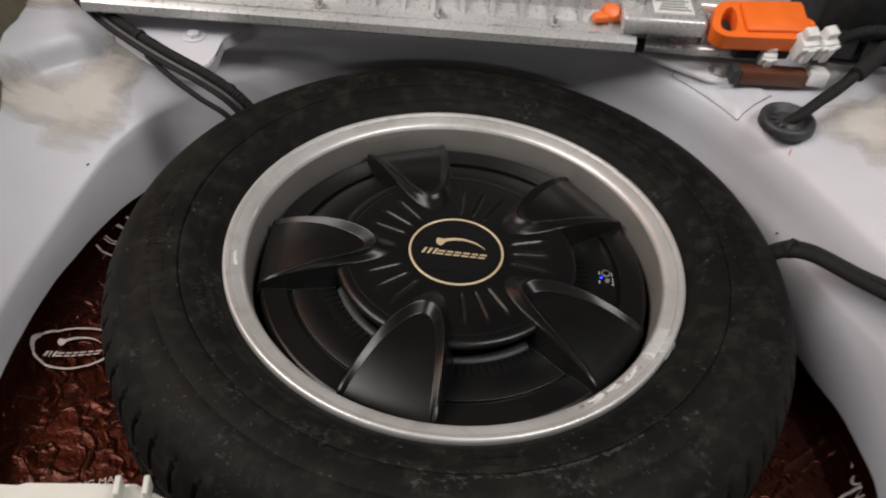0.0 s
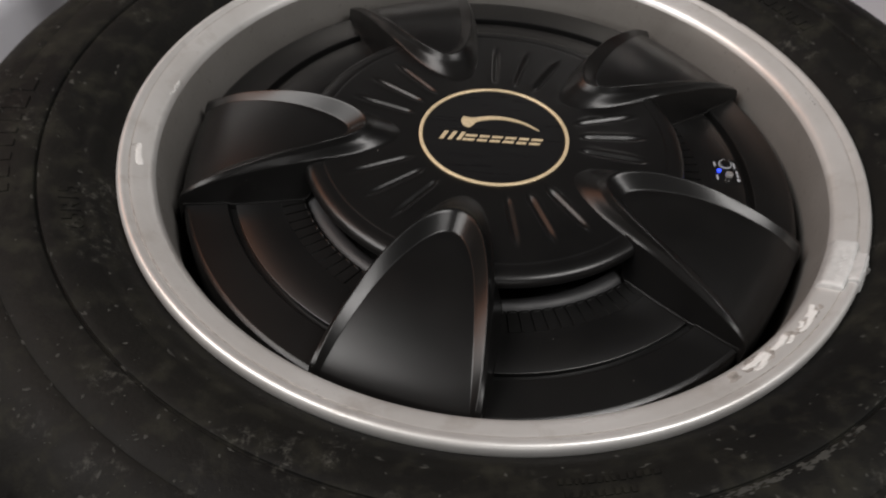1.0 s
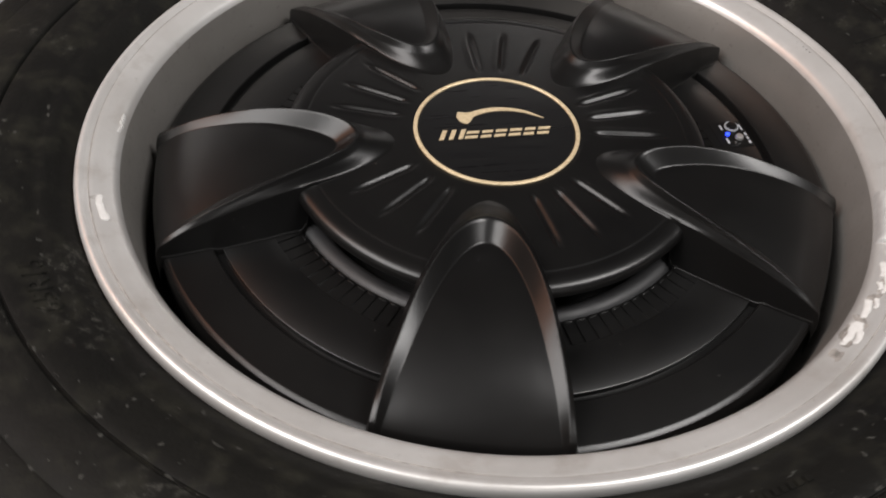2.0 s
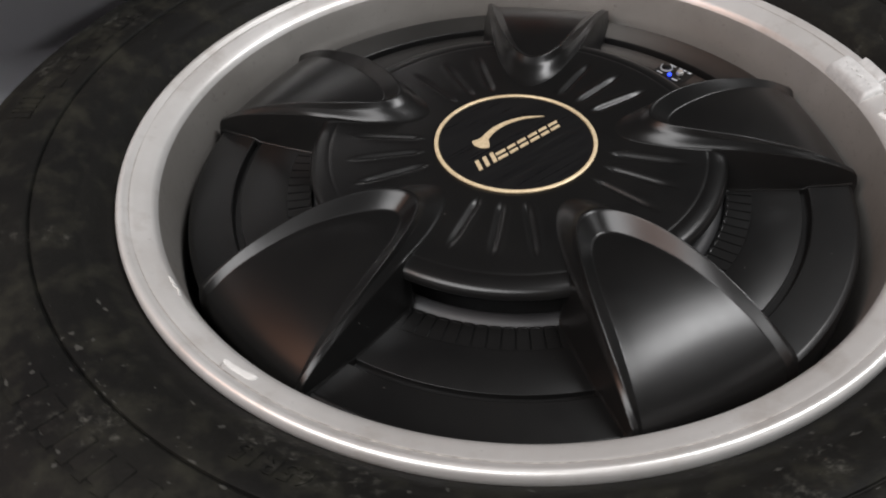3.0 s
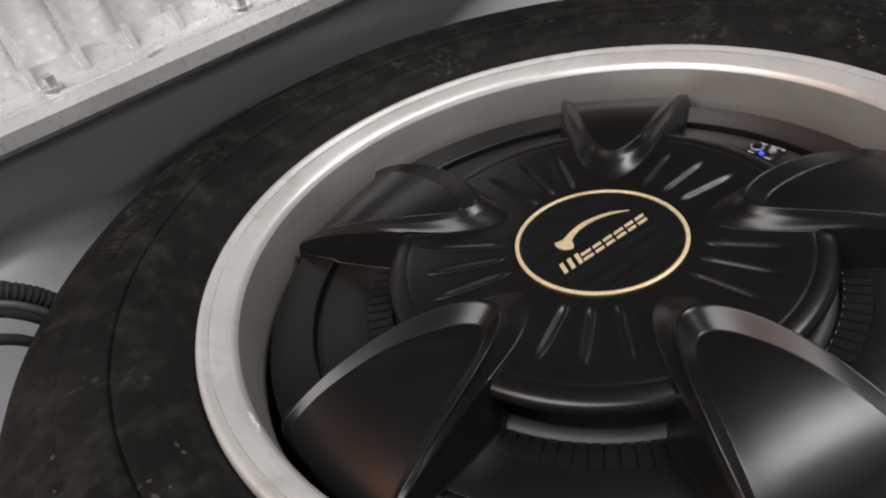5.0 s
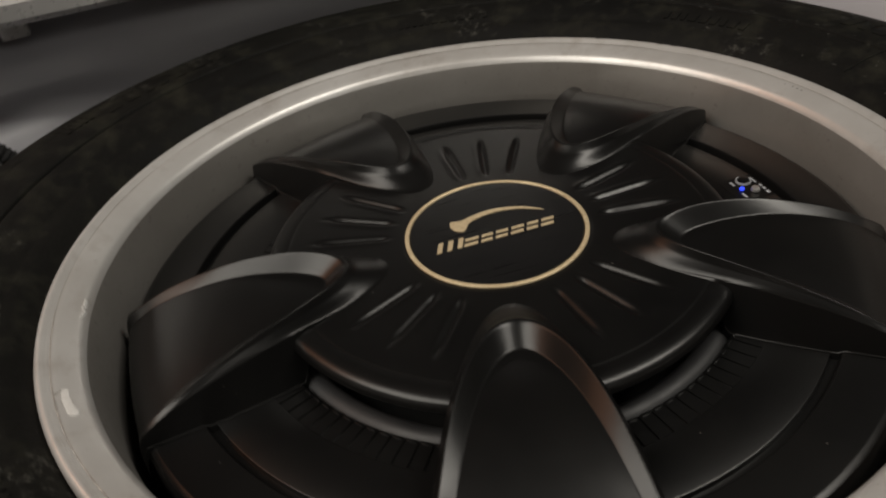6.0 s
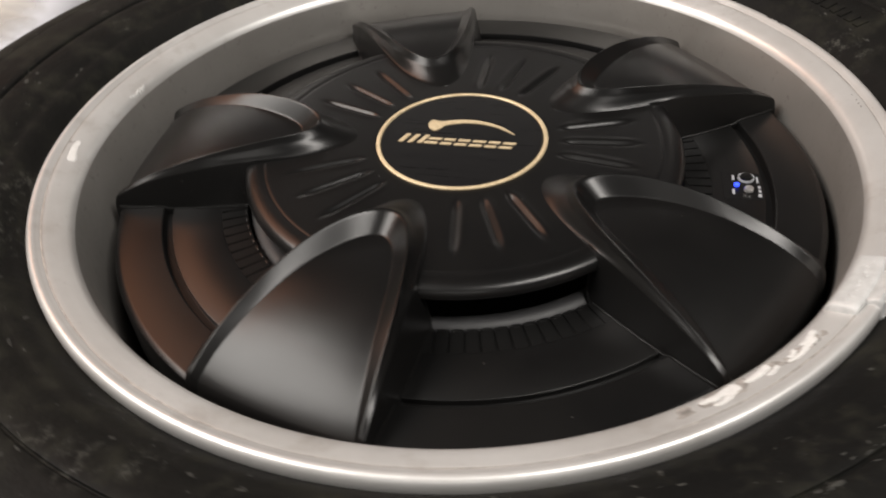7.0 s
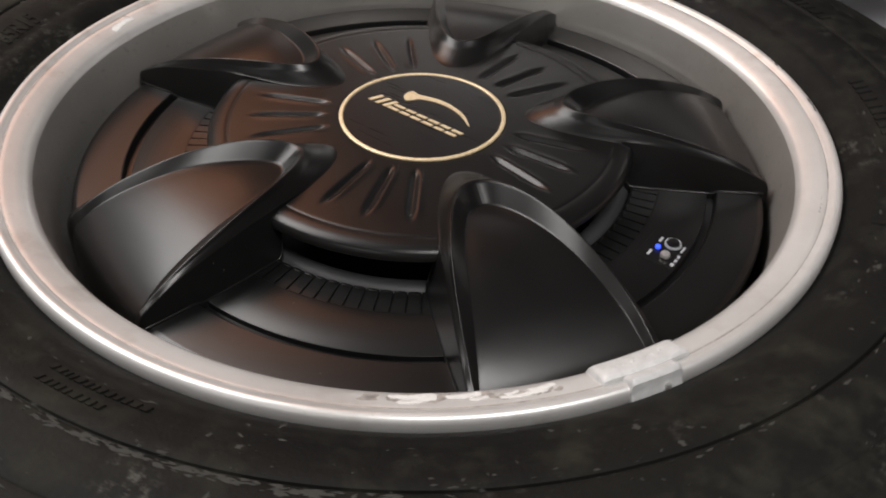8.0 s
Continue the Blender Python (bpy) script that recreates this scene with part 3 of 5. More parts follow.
    streak("grey_smudge", 0.1957, -49.5, -39.5, 0.0062, M_SMUDGE, "grey rubbed smudge", 22, 0.00025)
    for r0, a0, a1, half, seed in ((0.1932, -58.0, -53.2, 0.0015, 31), (0.1966, -57.0, -54.4, 0.0012, 32), (0.1944, -55.0, -53.0, 0.0016, 33),
                                   (0.1934, -52.2, -48.4, 0.0014, 34), (0.1958, -49.8, -47.8, 0.0009, 35), (0.1962, -46.8, -41.6, 0.0012, 36),
                                   (0.1938, -43.6, -40.6, 0.0013, 37), (0.1946, -46.2, -44.6, 0.0010, 38)):
        patch(r0, a0, a1, half, seed)
    streak("grey_smudge", 0.2006, -52.5, -43.0, 0.0016, M_SMUDGE, "grey rubbed smudge", 15, 0.0002, 6)
    streak("grey_smudge", 0.1974, -174.2, -170.8, 0.0050, M_SMUDGE, "grey rubbed smudge", 24, 0.00025)
    patch(0.1963, -173.8, -168.6, 0.0019, 4)
    streak("dried_residue", 0.1905, 168.0, 172.0, 0.0014, M_RESIDUE, "chipped white patch", 6)
    streak("black_scuff", 0.2050, 33.0, 37.0, 0.0030, M_SCUFF, "black kerb scuff", 7, 0.0003, 5)
    streak("black_scuff", 0.2054, 45.5, 49.0, 0.0026, M_SCUFF, "black kerb scuff", 8, 0.0003, 4)
    streak("black_scuff", 0.1986, 8.0, 12.0, 0.0010, M_SCUFF, "black scratch", 11, 0.0003, 4)


build_wheel()

# ---- the spare-wheel subwoofer ----
SUB = (0.0005, 0.0018, 0.0)
AXES5 = [-36 + 72 * k for k in range(5)]
GAPS5 = [-72 + 72 * k for k in range(5)]
Z_DISC, Z_FLOOR, Z_BAND = 0.1606, 0.1390, 0.1406


CREST = smooth_profile([(0.054, 0.1606), (0.066, 0.1655), (0.074, 0.1686), (0.085, 0.1698), (0.096, 0.1700), (0.110, 0.1690), (0.124, 0.1668), (0.140, 0.1628), (0.150, 0.1597),
                        (0.160, 0.1556), (0.170, 0.1502), (0.1775, 0.1450), (0.186, 0.138)], 4)
FACE = smooth_profile([(0.074, 0.1606), (0.084, 0.1618), (0.095, 0.1628), (0.108, 0.1634), (0.120, 0.1632), (0.132, 0.1618), (0.143, 0.1594), (0.152, 0.1566), (0.159, 0.1538),
                       (0.165, 0.1506), (0.170, 0.1472), (0.1735, 0.1444), (0.186, 0.133)], 4)


def petal_verts():
    """One raised vane along +x: an upright wall, a bevelled ridge, a steep crescent inside it and a flat sunken face
    that bends down to the rim; ridge and crescent run out to a point at both outer corners."""
    rows, end = 60, 0.1735
    # apex radius, half-width at the outer end, fullness of the arch
    curves = {"foot": (0.0545, 0.0415, 1.10), "cove": (0.0580, 0.0411, 1.11), "flank": (0.0625, 0.0406, 1.13), "crest": (0.0672, 0.0400, 1.16),
              "top": (0.0700, 0.0396, 1.18), "band": (0.0724, 0.0393, 1.20), "edge": (0.0735, 0.0390, 1.21), "lip": (0.0746, 0.0387, 1.20),
              "drop": (0.0756, 0.0385, 1.18), "toe": (0.0834, 0.0364, 0.93), "heel": (0.0842, 0.0362, 0.91), "face": (0.0852, 0.0359, 0.88)}

    def at(name, lam):
        r0, w, full = curves[name]
        return r0 + (end - r0) * lam, w * math.sqrt(max(0.0, 1 - (1 - lam) ** full))

    verts, across = [], 14
    for i in range(rows + 1):
        lam = (i / rows) ** 1.7
        xf, wf = at("foot", lam)
        rf = math.hypot(xf, wf)
        out = step(0.1035, 0.1095, rf)
        soft = step(0.078, 0.145, rf)
        ends = 1 - step(0.50, 1.0, lam)
        base = Z_FLOOR if rf < 0.1545 else Z_BAND
        low = (Z_DISC - 0.004) * (1 - out) + (base - 0.004) * out
        ledge = (Z_DISC - 0.003) * (1 - out) + (base + 0.0006) * out
        zc = lerp_table(CREST, at("edge", lam)[0])
        rise = zc - Z_DISC
        wall_top = Z_DISC + 0.0001 + (zc - 0.0038 * ends - 0.0004 - Z_DISC) * soft
        lift = zc - wall_top
        flare = 0.0006 + 0.0085 * out * (1 - lam) ** 0.9
        side = [(xf, wf + flare + 0.0009 * out, low), (xf, wf + flare + 0.0007 * out, ledge - 0.0002 * out), (xf, wf + flare + 0.0003 * out, ledge), (xf, wf + flare + 0.0001 * out, ledge + 0.0003 * out), (xf, wf + flare * 0.93, ledge + 0.0022 * out), (xf, wf + 0.0002 * out, wall_top - 0.0006 * out), (xf, wf, wall_top)]
        for name in ("cove", "flank", "crest", "top", "band", "edge", "lip", "drop", "toe", "heel", "face"):
            x, w = at(name, lam)
            low_face = min(lerp_table(FACE, x), lerp_table(CREST, x) - 0.0004)
            share = {"cove": (0.10, 0.24), "flank": (0.32, 0.46), "crest": (0.55, 0.62), "top": (0.68, 0.72), "band": (0.96, 0.97), "edge": (1.0, 1.0)}.get(name)
            if share:
                z = (Z_DISC + share[0] * rise) * (1 - soft) + (wall_top + share[1] * lift) * soft
            else:
                z = {"lip": zc - 0.0003 * ends, "drop": zc * 0.90 + low_face * 0.10 - 0.0002 * ends, "toe": low_face + 0.0007 * ends, "heel": low_face + 0.0001 * ends, "face": low_face}[name]
            side.append((x, w, z))
        line = list(side)
        for k in range(1, across):
            t = k / across
            bulge = math.sin(math.pi * t) ** 0.7
            xx = x + 0.0022 * bulge * step(0.8, 1.0, lam)
            z = side[-1][2] + 0.0008 * bulge * step(0.0, 0.30, lam) - 0.0016 * step(0.152, 0.180, x) * bulge
            line.append((xx, w * (1 - 2 * t), z))
        line += [(p[0], -p[1], p[2]) for p in side[::-1]]
        verts.append(line)
    # the outer end rolls over and runs down as a skirt
    last = verts[-1]
    for out, fall in ((0.0008, 0.0009), (0.0016, 0.0022), (0.0024, 0.0042), (0.0031, 0.0070), (0.0036, 0.0110)):
        verts.append([(x + out, y, z - fall) for x, y, z in last])
    verts.append([(x + 0.0038, y, 0.118) for x, y, z in last])
    flat = [v for row in verts for v in row]
    return flat, grid_faces(len(verts), len(verts[0]))


def build_sub():
    sub = empty("subwoofer", "black plastic spare-wheel subwoofer with a five-vane cover set inside the rim", "subwoofer", SUB)

    # lower housing: the bowl under the cover, standing on the wheel's disc
    prof = [(0.0, 0.112), (0.100, 0.112), (0.108, 0.119), (0.1085, 0.122), (0.1130, Z_FLOOR - 0.008), (0.1790, Z_FLOOR - 0.008), (0.1795, 0.118),
            (0.1770, 0.075), (0.168, 0.047), (0.08, 0.0405), (0.0, 0.042)]
    v, f = lathe(prof[::-1], 120)
    mesh_object("housing", v, f, M_VOID, sub, "black moulded bowl", sharp=40)

    # ring floor with an inward step up to the outer band
    prof = [(0.1258, 0.124), (0.1259, Z_FLOOR - 0.0012), (0.1261, Z_FLOOR - 0.0003), (0.1265, Z_FLOOR), (0.1272, Z_FLOOR + 0.0001), (0.1506, Z_FLOOR + 0.0002), (0.1510, Z_FLOOR), (0.1514, Z_FLOOR - 0.0026), (0.1546, Z_FLOOR - 0.0026),
            (0.1552, Z_BAND - 0.0010), (0.1555, Z_BAND - 0.0003), (0.1560, Z_BAND), (0.1566, Z_BAND), (0.1757, Z_BAND - 0.0003), (0.1765, Z_BAND - 0.0004), (0.1785, Z_BAND - 0.0014), (0.1795, Z_BAND - 0.004), (0.1796, 0.118)]

    def under_vane(r, z, a, k):
        off = min(abs((math.degrees(a) - ax + 180) % 360 - 180) for ax in AXES5)
        return r, z - 0.014 * (1 - step(10.0, 12.0, off)) * step(0.1285, 0.1300, r)

    v, f = lathe(prof, 480, tweak=under_vane)
    mesh_object("ring_floor", v, f, M_PLASTIC, sub, "black plastic ring with a stepped outer band", sharp=28)

    # rolled rubber surround showing under the cover
    ring = [(0.1070 + 0.0068 * math.cos(t * math.pi / 9), 0.1300 + 0.0088 * math.sin(t * math.pi / 9)) for t in range(18)]
    v, f = lathe(ring + [ring[0]], 160)
    mesh_object("surround", v, f, M_SURROUND, sub, "grey rubber roll surround")

    # centre cover with pressed radial dimples
    flat = [0.0, 0.020, 0.0425, 0.0432, 0.0452, 0.0460, 0.048, 0.050, 0.052, 0.054, 0.056, 0.059, 0.063, 0.068, 0.073, 0.078, 0.082, 0.085, 0.088, 0.0905, 0.093, 0.0955, 0.0980, 0.0993]
    lip = [(0.1000, 0.0001), (0.1005, 0.0003), (0.1011, 0.0003), (0.1018, 0.0001), (0.1046, 0.0003), (0.1066, 0.0006), (0.1082, 0.0011), (0.1094, 0.0018), (0.1102, 0.0027),
           (0.1108, 0.0040), (0.1111, 0.0056), (0.1106, 0.0064), (0.1096, 0.0066), (0.0900, 0.0066), (0.0, 0.0066)]
    dimples = [(g + d) for g in GAPS5 for d in (-13.5, 0, 13.5)]
    seg, verts = 720, []
    for i in range(seg):
        a = 360.0 * i / seg
        near = min(dimples, key=lambda d: abs((a - d + 180) % 360 - 180))
        off = (a - near + 180) % 360 - 180
        for r, fall in [(q, 0.0) for q in flat] + lip:
            z = Z_DISC - fall
            if 0.045 < r < 0.0955 and not fall:
                across = off * math.pi / 180 * r
                along = step(0.0500, 0.0560, r) * (1 - step(0.080, 0.0905, r))
                width = 0.0011 + 0.0006 * along
                d = across / width
                z += along * (-0.0014 * math.exp(-d * d * 1.2) + 0.0003 * math.exp(-((d - 2.0) ** 2)))
            elif r == 0.0432:
                z -= 0.0004
            verts.append((r * math.cos(radians(a)), r * math.sin(radians(a)), z))
    mesh_object("centre_cover", verts, grid_faces(seg, len(flat) + len(lip), wrap_rows=True), M_PLASTIC, sub, "round black plastic cover with pressed radial dimples", sharp=40)

    # five vanes on one mesh
    v, f = petal_verts()
    vane = mesh_object("vane", v, f, M_PLASTIC, sub, "swept black vane with raised crested edges", sharp=88)
    vane.rotation_euler = (0, 0, radians(AXES5[0]))
    vane.modifiers.new("crisp_facets", "WEIGHTED_NORMAL").weight = 80
    for a in AXES5[1:]:
        other = new("vane", vane.data)
        other.parent = sub
        other.modifiers.new("crisp_facets", "WEIGHTED_NORMAL").weight = 80
        other.rotation_euler = (0, 0, radians(a))
        other["label"] = vane["label"]

    # vent comb at the foot of each opening: flat ribs with narrow blind slots between them, each with a small tooth at its inner end
    v, f = lathe([(0.1131, Z_FLOOR - 0.0050), (0.1131, Z_FLOOR - 0.0014), (0.1134, Z_FLOOR - 0.0011), (0.1264, Z_FLOOR - 0.0009), (0.1266, Z_FLOOR - 0.0040)], 160)
    mesh_object("slot_floor", v, f, M_PLASTIC, sub, sharp=40)
    bm = bmesh.new()
    box(bm, 0.0134, 0.0056, 0.0036, pose(0.1196, 0, Z_FLOOR - 0.0037))
    box(bm, 0.0014, 0.0038, 0.0020, pose(0.1137, 0, Z_FLOOR - 0.0015), 0.0004, 2)
    rib = None
    for g in GAPS5:
        for k in range(13):
            a = g + (k - 6) * 3.1
            if rib is None:
                rib = part("vent_rib", bm, M_PLASTIC, sub)
            else:
                made = new("vent_rib", rib.data)
                made.parent = sub
            ob = rib if (g, k) == (GAPS5[0], 0) else made
            ob.rotation_euler = (0, 0, radians(a))

    # badge: plate, gold ring, comet and slanted bars
    bm = bmesh.new()
    rod(bm, 0.0412, 0.0007, Matrix.Translation((0, 0, Z_DISC)), 96, 0.0408)
    badge = part("badge", bm, M_BADGE, sub, "round brushed black badge plate")
    badge.rotation_euler = (0, 0, radians(-4))
    v, f = lathe([(0.0416, Z_DISC), (0.0416, Z_DISC + 0.0008), (0.0420, Z_DISC + 0.0011), (0.0432, Z_DISC + 0.0011), (0.0437, Z_DISC + 0.0008), (0.0437, Z_DISC)], 128)
    mesh_object("badge_ring", v, f, M_GOLD, badge, "thin gold ring")
    zb = Z_DISC + 0.0007
    bm = bmesh.new()
    comet_shape(bm, zb - 0.0002, zb + 0.0004)
    part("comet_mark", bm, M_GOLD, badge, "gold comet shape", smooth=False)
    for pts in word_bars():
        bm = bmesh.new()
        slab(bm, pts, zb - 0.0002, zb + 0.0004)
        part("letter_bar", bm, M_GOLD, badge, smooth=False)

    # control panel on the ring floor
    cp = pose(0.1408, -0.0028, Z_FLOOR + 0.0002, 0, 0, -2)
    bm = bmesh.new()
    box(bm, 0.0190, 0.0220, 0.0002, cp, 0.0001, 1)
    panel = part("control_panel", bm, M_PLASTIC, sub, "small black control panel with white print")
    v, f = lathe([(0.0034, 0.0), (0.0034, 0.0010), (0.0039, 0.0011), (0.0041, 0.0)], 36)
    m = cp @ Matrix.Translation((0.0022, 0.0058, 0.0006))
    mesh_object("knob_ring", [m @ Vector(q) for q in v], f, M_PALE, panel, "pale printed ring")
    bm = bmesh.new()
    rod(bm, 0.0030, 0.0022, m, 28, 0.0027, 0.0004)
    part("knob", bm, M_PLASTIC, panel, "small black knob")
    bm = bmesh.new()
    rod(bm, 0.0025, 0.0020, cp @ Matrix.Translation((0.0026, -0.0042, 0.0006)), 20, 0.0021, 0.0004)
    part("button", bm, M_STEEL, panel, "tiny bright screw head")
    bm = bmesh.new()
    rod(bm, 0.0013, 0.0010, cp @ Matrix.Translation((-0.0028, -0.0004, 0.0006)), 18)
    part("indicator", bm, M_LED, panel, "lit blue indicator")
    for x, y, w, h in ((-0.0040, 0.0062, 0.0012, 0.0040), (-0.0046, -0.0056, 0.0012, 0.0042), (0.0076, 0.0050, 0.0010, 0.0050), (0.0080, -0.0010, 0.0012, 0.0022),
                       (0.0080, -0.0042, 0.0012, 0.0022), (0.0078, -0.0078, 0.0016, 0.0024)):
        bm = bmesh.new()
        box(bm, w, h, 0.0002, cp @ Matrix.Translation((x, y, 0.0004)))
        part("print_bar", bm, M_PALE, panel, smooth=False)


def comet_shape(bm, z0, z1, s=1.0, ox=0.0, oy=0.0):
    """A drop-shaped head with a long curved tail that thins out to the right."""
    spine = smooth_profile([(-0.0192, 0.0086), (-0.0150, 0.0100), (-0.0090, 0.0128), (-0.0010, 0.0148), (0.0080, 0.0145), (0.0175, 0.0115), (0.0265, 0.0055)], 6)
    n = len(spine)
    wid = lambda t: 0.0052 * (1 - step(0.10, 0.30, t)) * min(1, (t + 0.012) * 9) ** 0.5 + 0.0022 * step(0.10, 0.30, t) * (1 - t) ** 0.55 + 0.0001
    top, low = [], []
    for i, (x, y) in enumerate(spine):
        t = i / (n - 1)
        dx = spine[min(i + 1, n - 1)][0] - spine[max(i - 1, 0)][0]
        dy = spine[min(i + 1, n - 1)][1] - spine[max(i - 1, 0)][1]
        q = math.hypot(dx, dy)
        w = wid(t)
        top.append((x - dy / q * w, y + dx / q * w))
        low.append((x + dy / q * w, y - dx / q * w))
    strip = [(ox + s * a, oy + s * b) for a, b in top], [(ox + s * a, oy + s * b) for a, b in low]
    vs = [[(bm.verts.new((x, y, z1)), bm.verts.new((x, y, z0))) for x, y in line] for line in strip]
    for i in range(n - 1):
        (a, a2), (b, b2) = vs[0][i], vs[0][i + 1]
        (c, c2), (d, d2) = vs[1][i], vs[1][i + 1]
        bm.faces.new((a, c, d, b))
        bm.faces.new((a2, b2, d2, c2))
        bm.faces.new((a, b, b2, a2))
        bm.faces.new((c, c2, d2, d))
    (a, a2), (c, c2) = vs[0][0], vs[1][0]
    bm.faces.new((a, a2, c2, c))
    (b, b2), (d, d2) = vs[0][-1], vs[1][-1]
    bm.faces.new((b, d, d2, b2))


def word_bars(s=1.0, ox=0.0, oy=0.0):
    """A wide slanted word drawn as plain strokes: three tall bars and six pairs of low ones."""
    out, x, lean, base = [], -0.0318, 0.42, -0.0074

    def stroke(x0, x1, y0, y1):
        pts = [(x0 + lean * y0, base + y0), (x1 + lean * y0, base + y0), (x1 + lean * y1, base + y1), (x0 + lean * y1, base + y1)]
        out.append([(ox + s * a, oy + s * b) for a, b in pts])

    for k, (w, h) in enumerate(((0.0132, 0.0074), (0.0080, 0.0056), (0.0070, 0.0056), (0.0074, 0.0056), (0.0078, 0.0056), (0.0070, 0.0056), (0.0078, 0.0056))):
        if k == 0:
            for q in (0.0, 0.0050, 0.0100):
                stroke(x + q, x + q + 0.0024, 0.0, h)
        else:
            stroke(x, x + w - 0.0014, h - 0.0019, h)
            stroke(x, x + w - 0.0014, 0.0, 0.0019)
        x += w + 0.0002
    return out


led = Nodes("blue_led")
led.bsdf.inputs["Base Color"].default_value = (0.02, 0.05, 0.6, 1)
led.bsdf.inputs["Emission Color"].default_value = (0.03, 0.07, 1.0, 1)
led.bsdf.inputs["Emission Strength"].default_value = 1.8
M_LED = led.mat
build_sub()

# ---- the damping mat in the well ----
LAY[0] = BAY_TURN


def well_point(r, a, lift):
    """On the well's skin at radius r and angle a, raised along the slope's normal."""
    slope = (bay_height(r + 0.001, a) - bay_height(r - 0.001, a)) / 0.002
    n = math.hypot(1, slope)
    rr, z = r - lift * slope / n, bay_height(r, a) + lift / n
    return rr * math.cos(a), rr * math.sin(a), z


def build_mat():
    spans = [-0.30, -0.20, -0.14, -0.10, -0.07, -0.055, -0.045, -0.036, -0.029, -0.022, -0.016, -0.011, -0.007, -0.003, 0.0, 0.0008]
    seg, verts = 480, []
    for i in range(seg):
        a = 2 * math.pi * i / seg
        ragged = 0.0022 * noise.noise((a * 9, 3.0, 0)) + 0.0004 * noise.noise((a * 50, 9.0, 0))
        foot = well_at(a)[0]
        for q in spans:
            f = step(-0.05, 0.0, q)
            fold = abs(noise.noise((a * 46, q * 20, 5.0))) * 0.0030 + 0.0009 * noise.noise((q * 90 + a * 12, a * 26, 0.0))
            verts.append(well_point(foot + q + f * ragged * 0.12, a, 0.0016 + 0.4 * fold * (1 - 0.6 * f)))
    radii = spans
    ob = mesh_object("damping_mat", verts, grid_faces(seg, len(radii), wrap_rows=True), M_FOIL, sharp=50)
    tagged(ob, "crinkled brown metallic foil damping mat stuck to the wheel well", "damping mat")

    def printed(place, s):
        """A worn oval print with a comet and bars, laid on the mat."""
        n = 72
        verts = []
        for i in range(n):
            t = 2 * math.pi * i / n
            for w in (1.0, 0.93):
                verts.append((0.047 * w * math.cos(t) * s, 0.030 * (w - 0.02 * (w < 1)) * math.sin(t) * s, 0))
        add_print("oval_print", verts, grid_faces(n, 2, wrap_rows=True), place)
        bm = bmesh.new()
        comet_shape(bm, 0, 0.0001, s * 1.05, 0.0, -0.001)
        add_print("comet_print", [v.co.copy() for v in bm.verts], [tuple(v.index for v in f.verts) for f in indexed(bm)], place)
        bm.free()
        bm = bmesh.new()
        for pts in word_bars(s * 1.05, 0.0, -0.004 * s):
            slab(bm, pts, 0, 0.0001)
        add_print("bar_print", [v.co.copy() for v in bm.verts], [tuple(v.index for v in f.verts) for f in indexed(bm)], place)
        bm.free()

    def indexed(bm):
        bm.verts.index_update()
        return list(bm.faces)

    def add_print(name, verts, faces, place):
        x0, y0, turn = place
        c, s = math.cos(radians(turn)), math.sin(radians(turn))
        out = []
        for v in verts:
            x, y = x0 + c * v[0] - s * v[1], y0 + s * v[0] + c * v[1]
            r, a = math.hypot(x, y), math.atan2(y, x)
            q = well_point(min(r, well_at(a)[0] - 0.002), a, 0.0046)
            out.append((q[0], q[1], q[2] + v[2]))
        mesh_object(name, out, faces, M_PRINT, ob, smooth=False)

    printed((-0.380, 0.022, 6), 0.90)
    printed((-0.376, 0.176, 6), 0.86)
    printed((0.375, -0.200, 60), 0.95)
    v, f = text_mesh("DAMPING MAT", 0.0095, 0.00005)
    add_print("mat_lettering", v, f, (-0.326, -0.133, 12))
    v, f = text_mesh("DAMPING MAT", 0.0165, 0.00005)
    add_print("mat_lettering", v, f, (0.392, -0.165, 78))


build_mat()

# ---- things on the shelf round the well ----


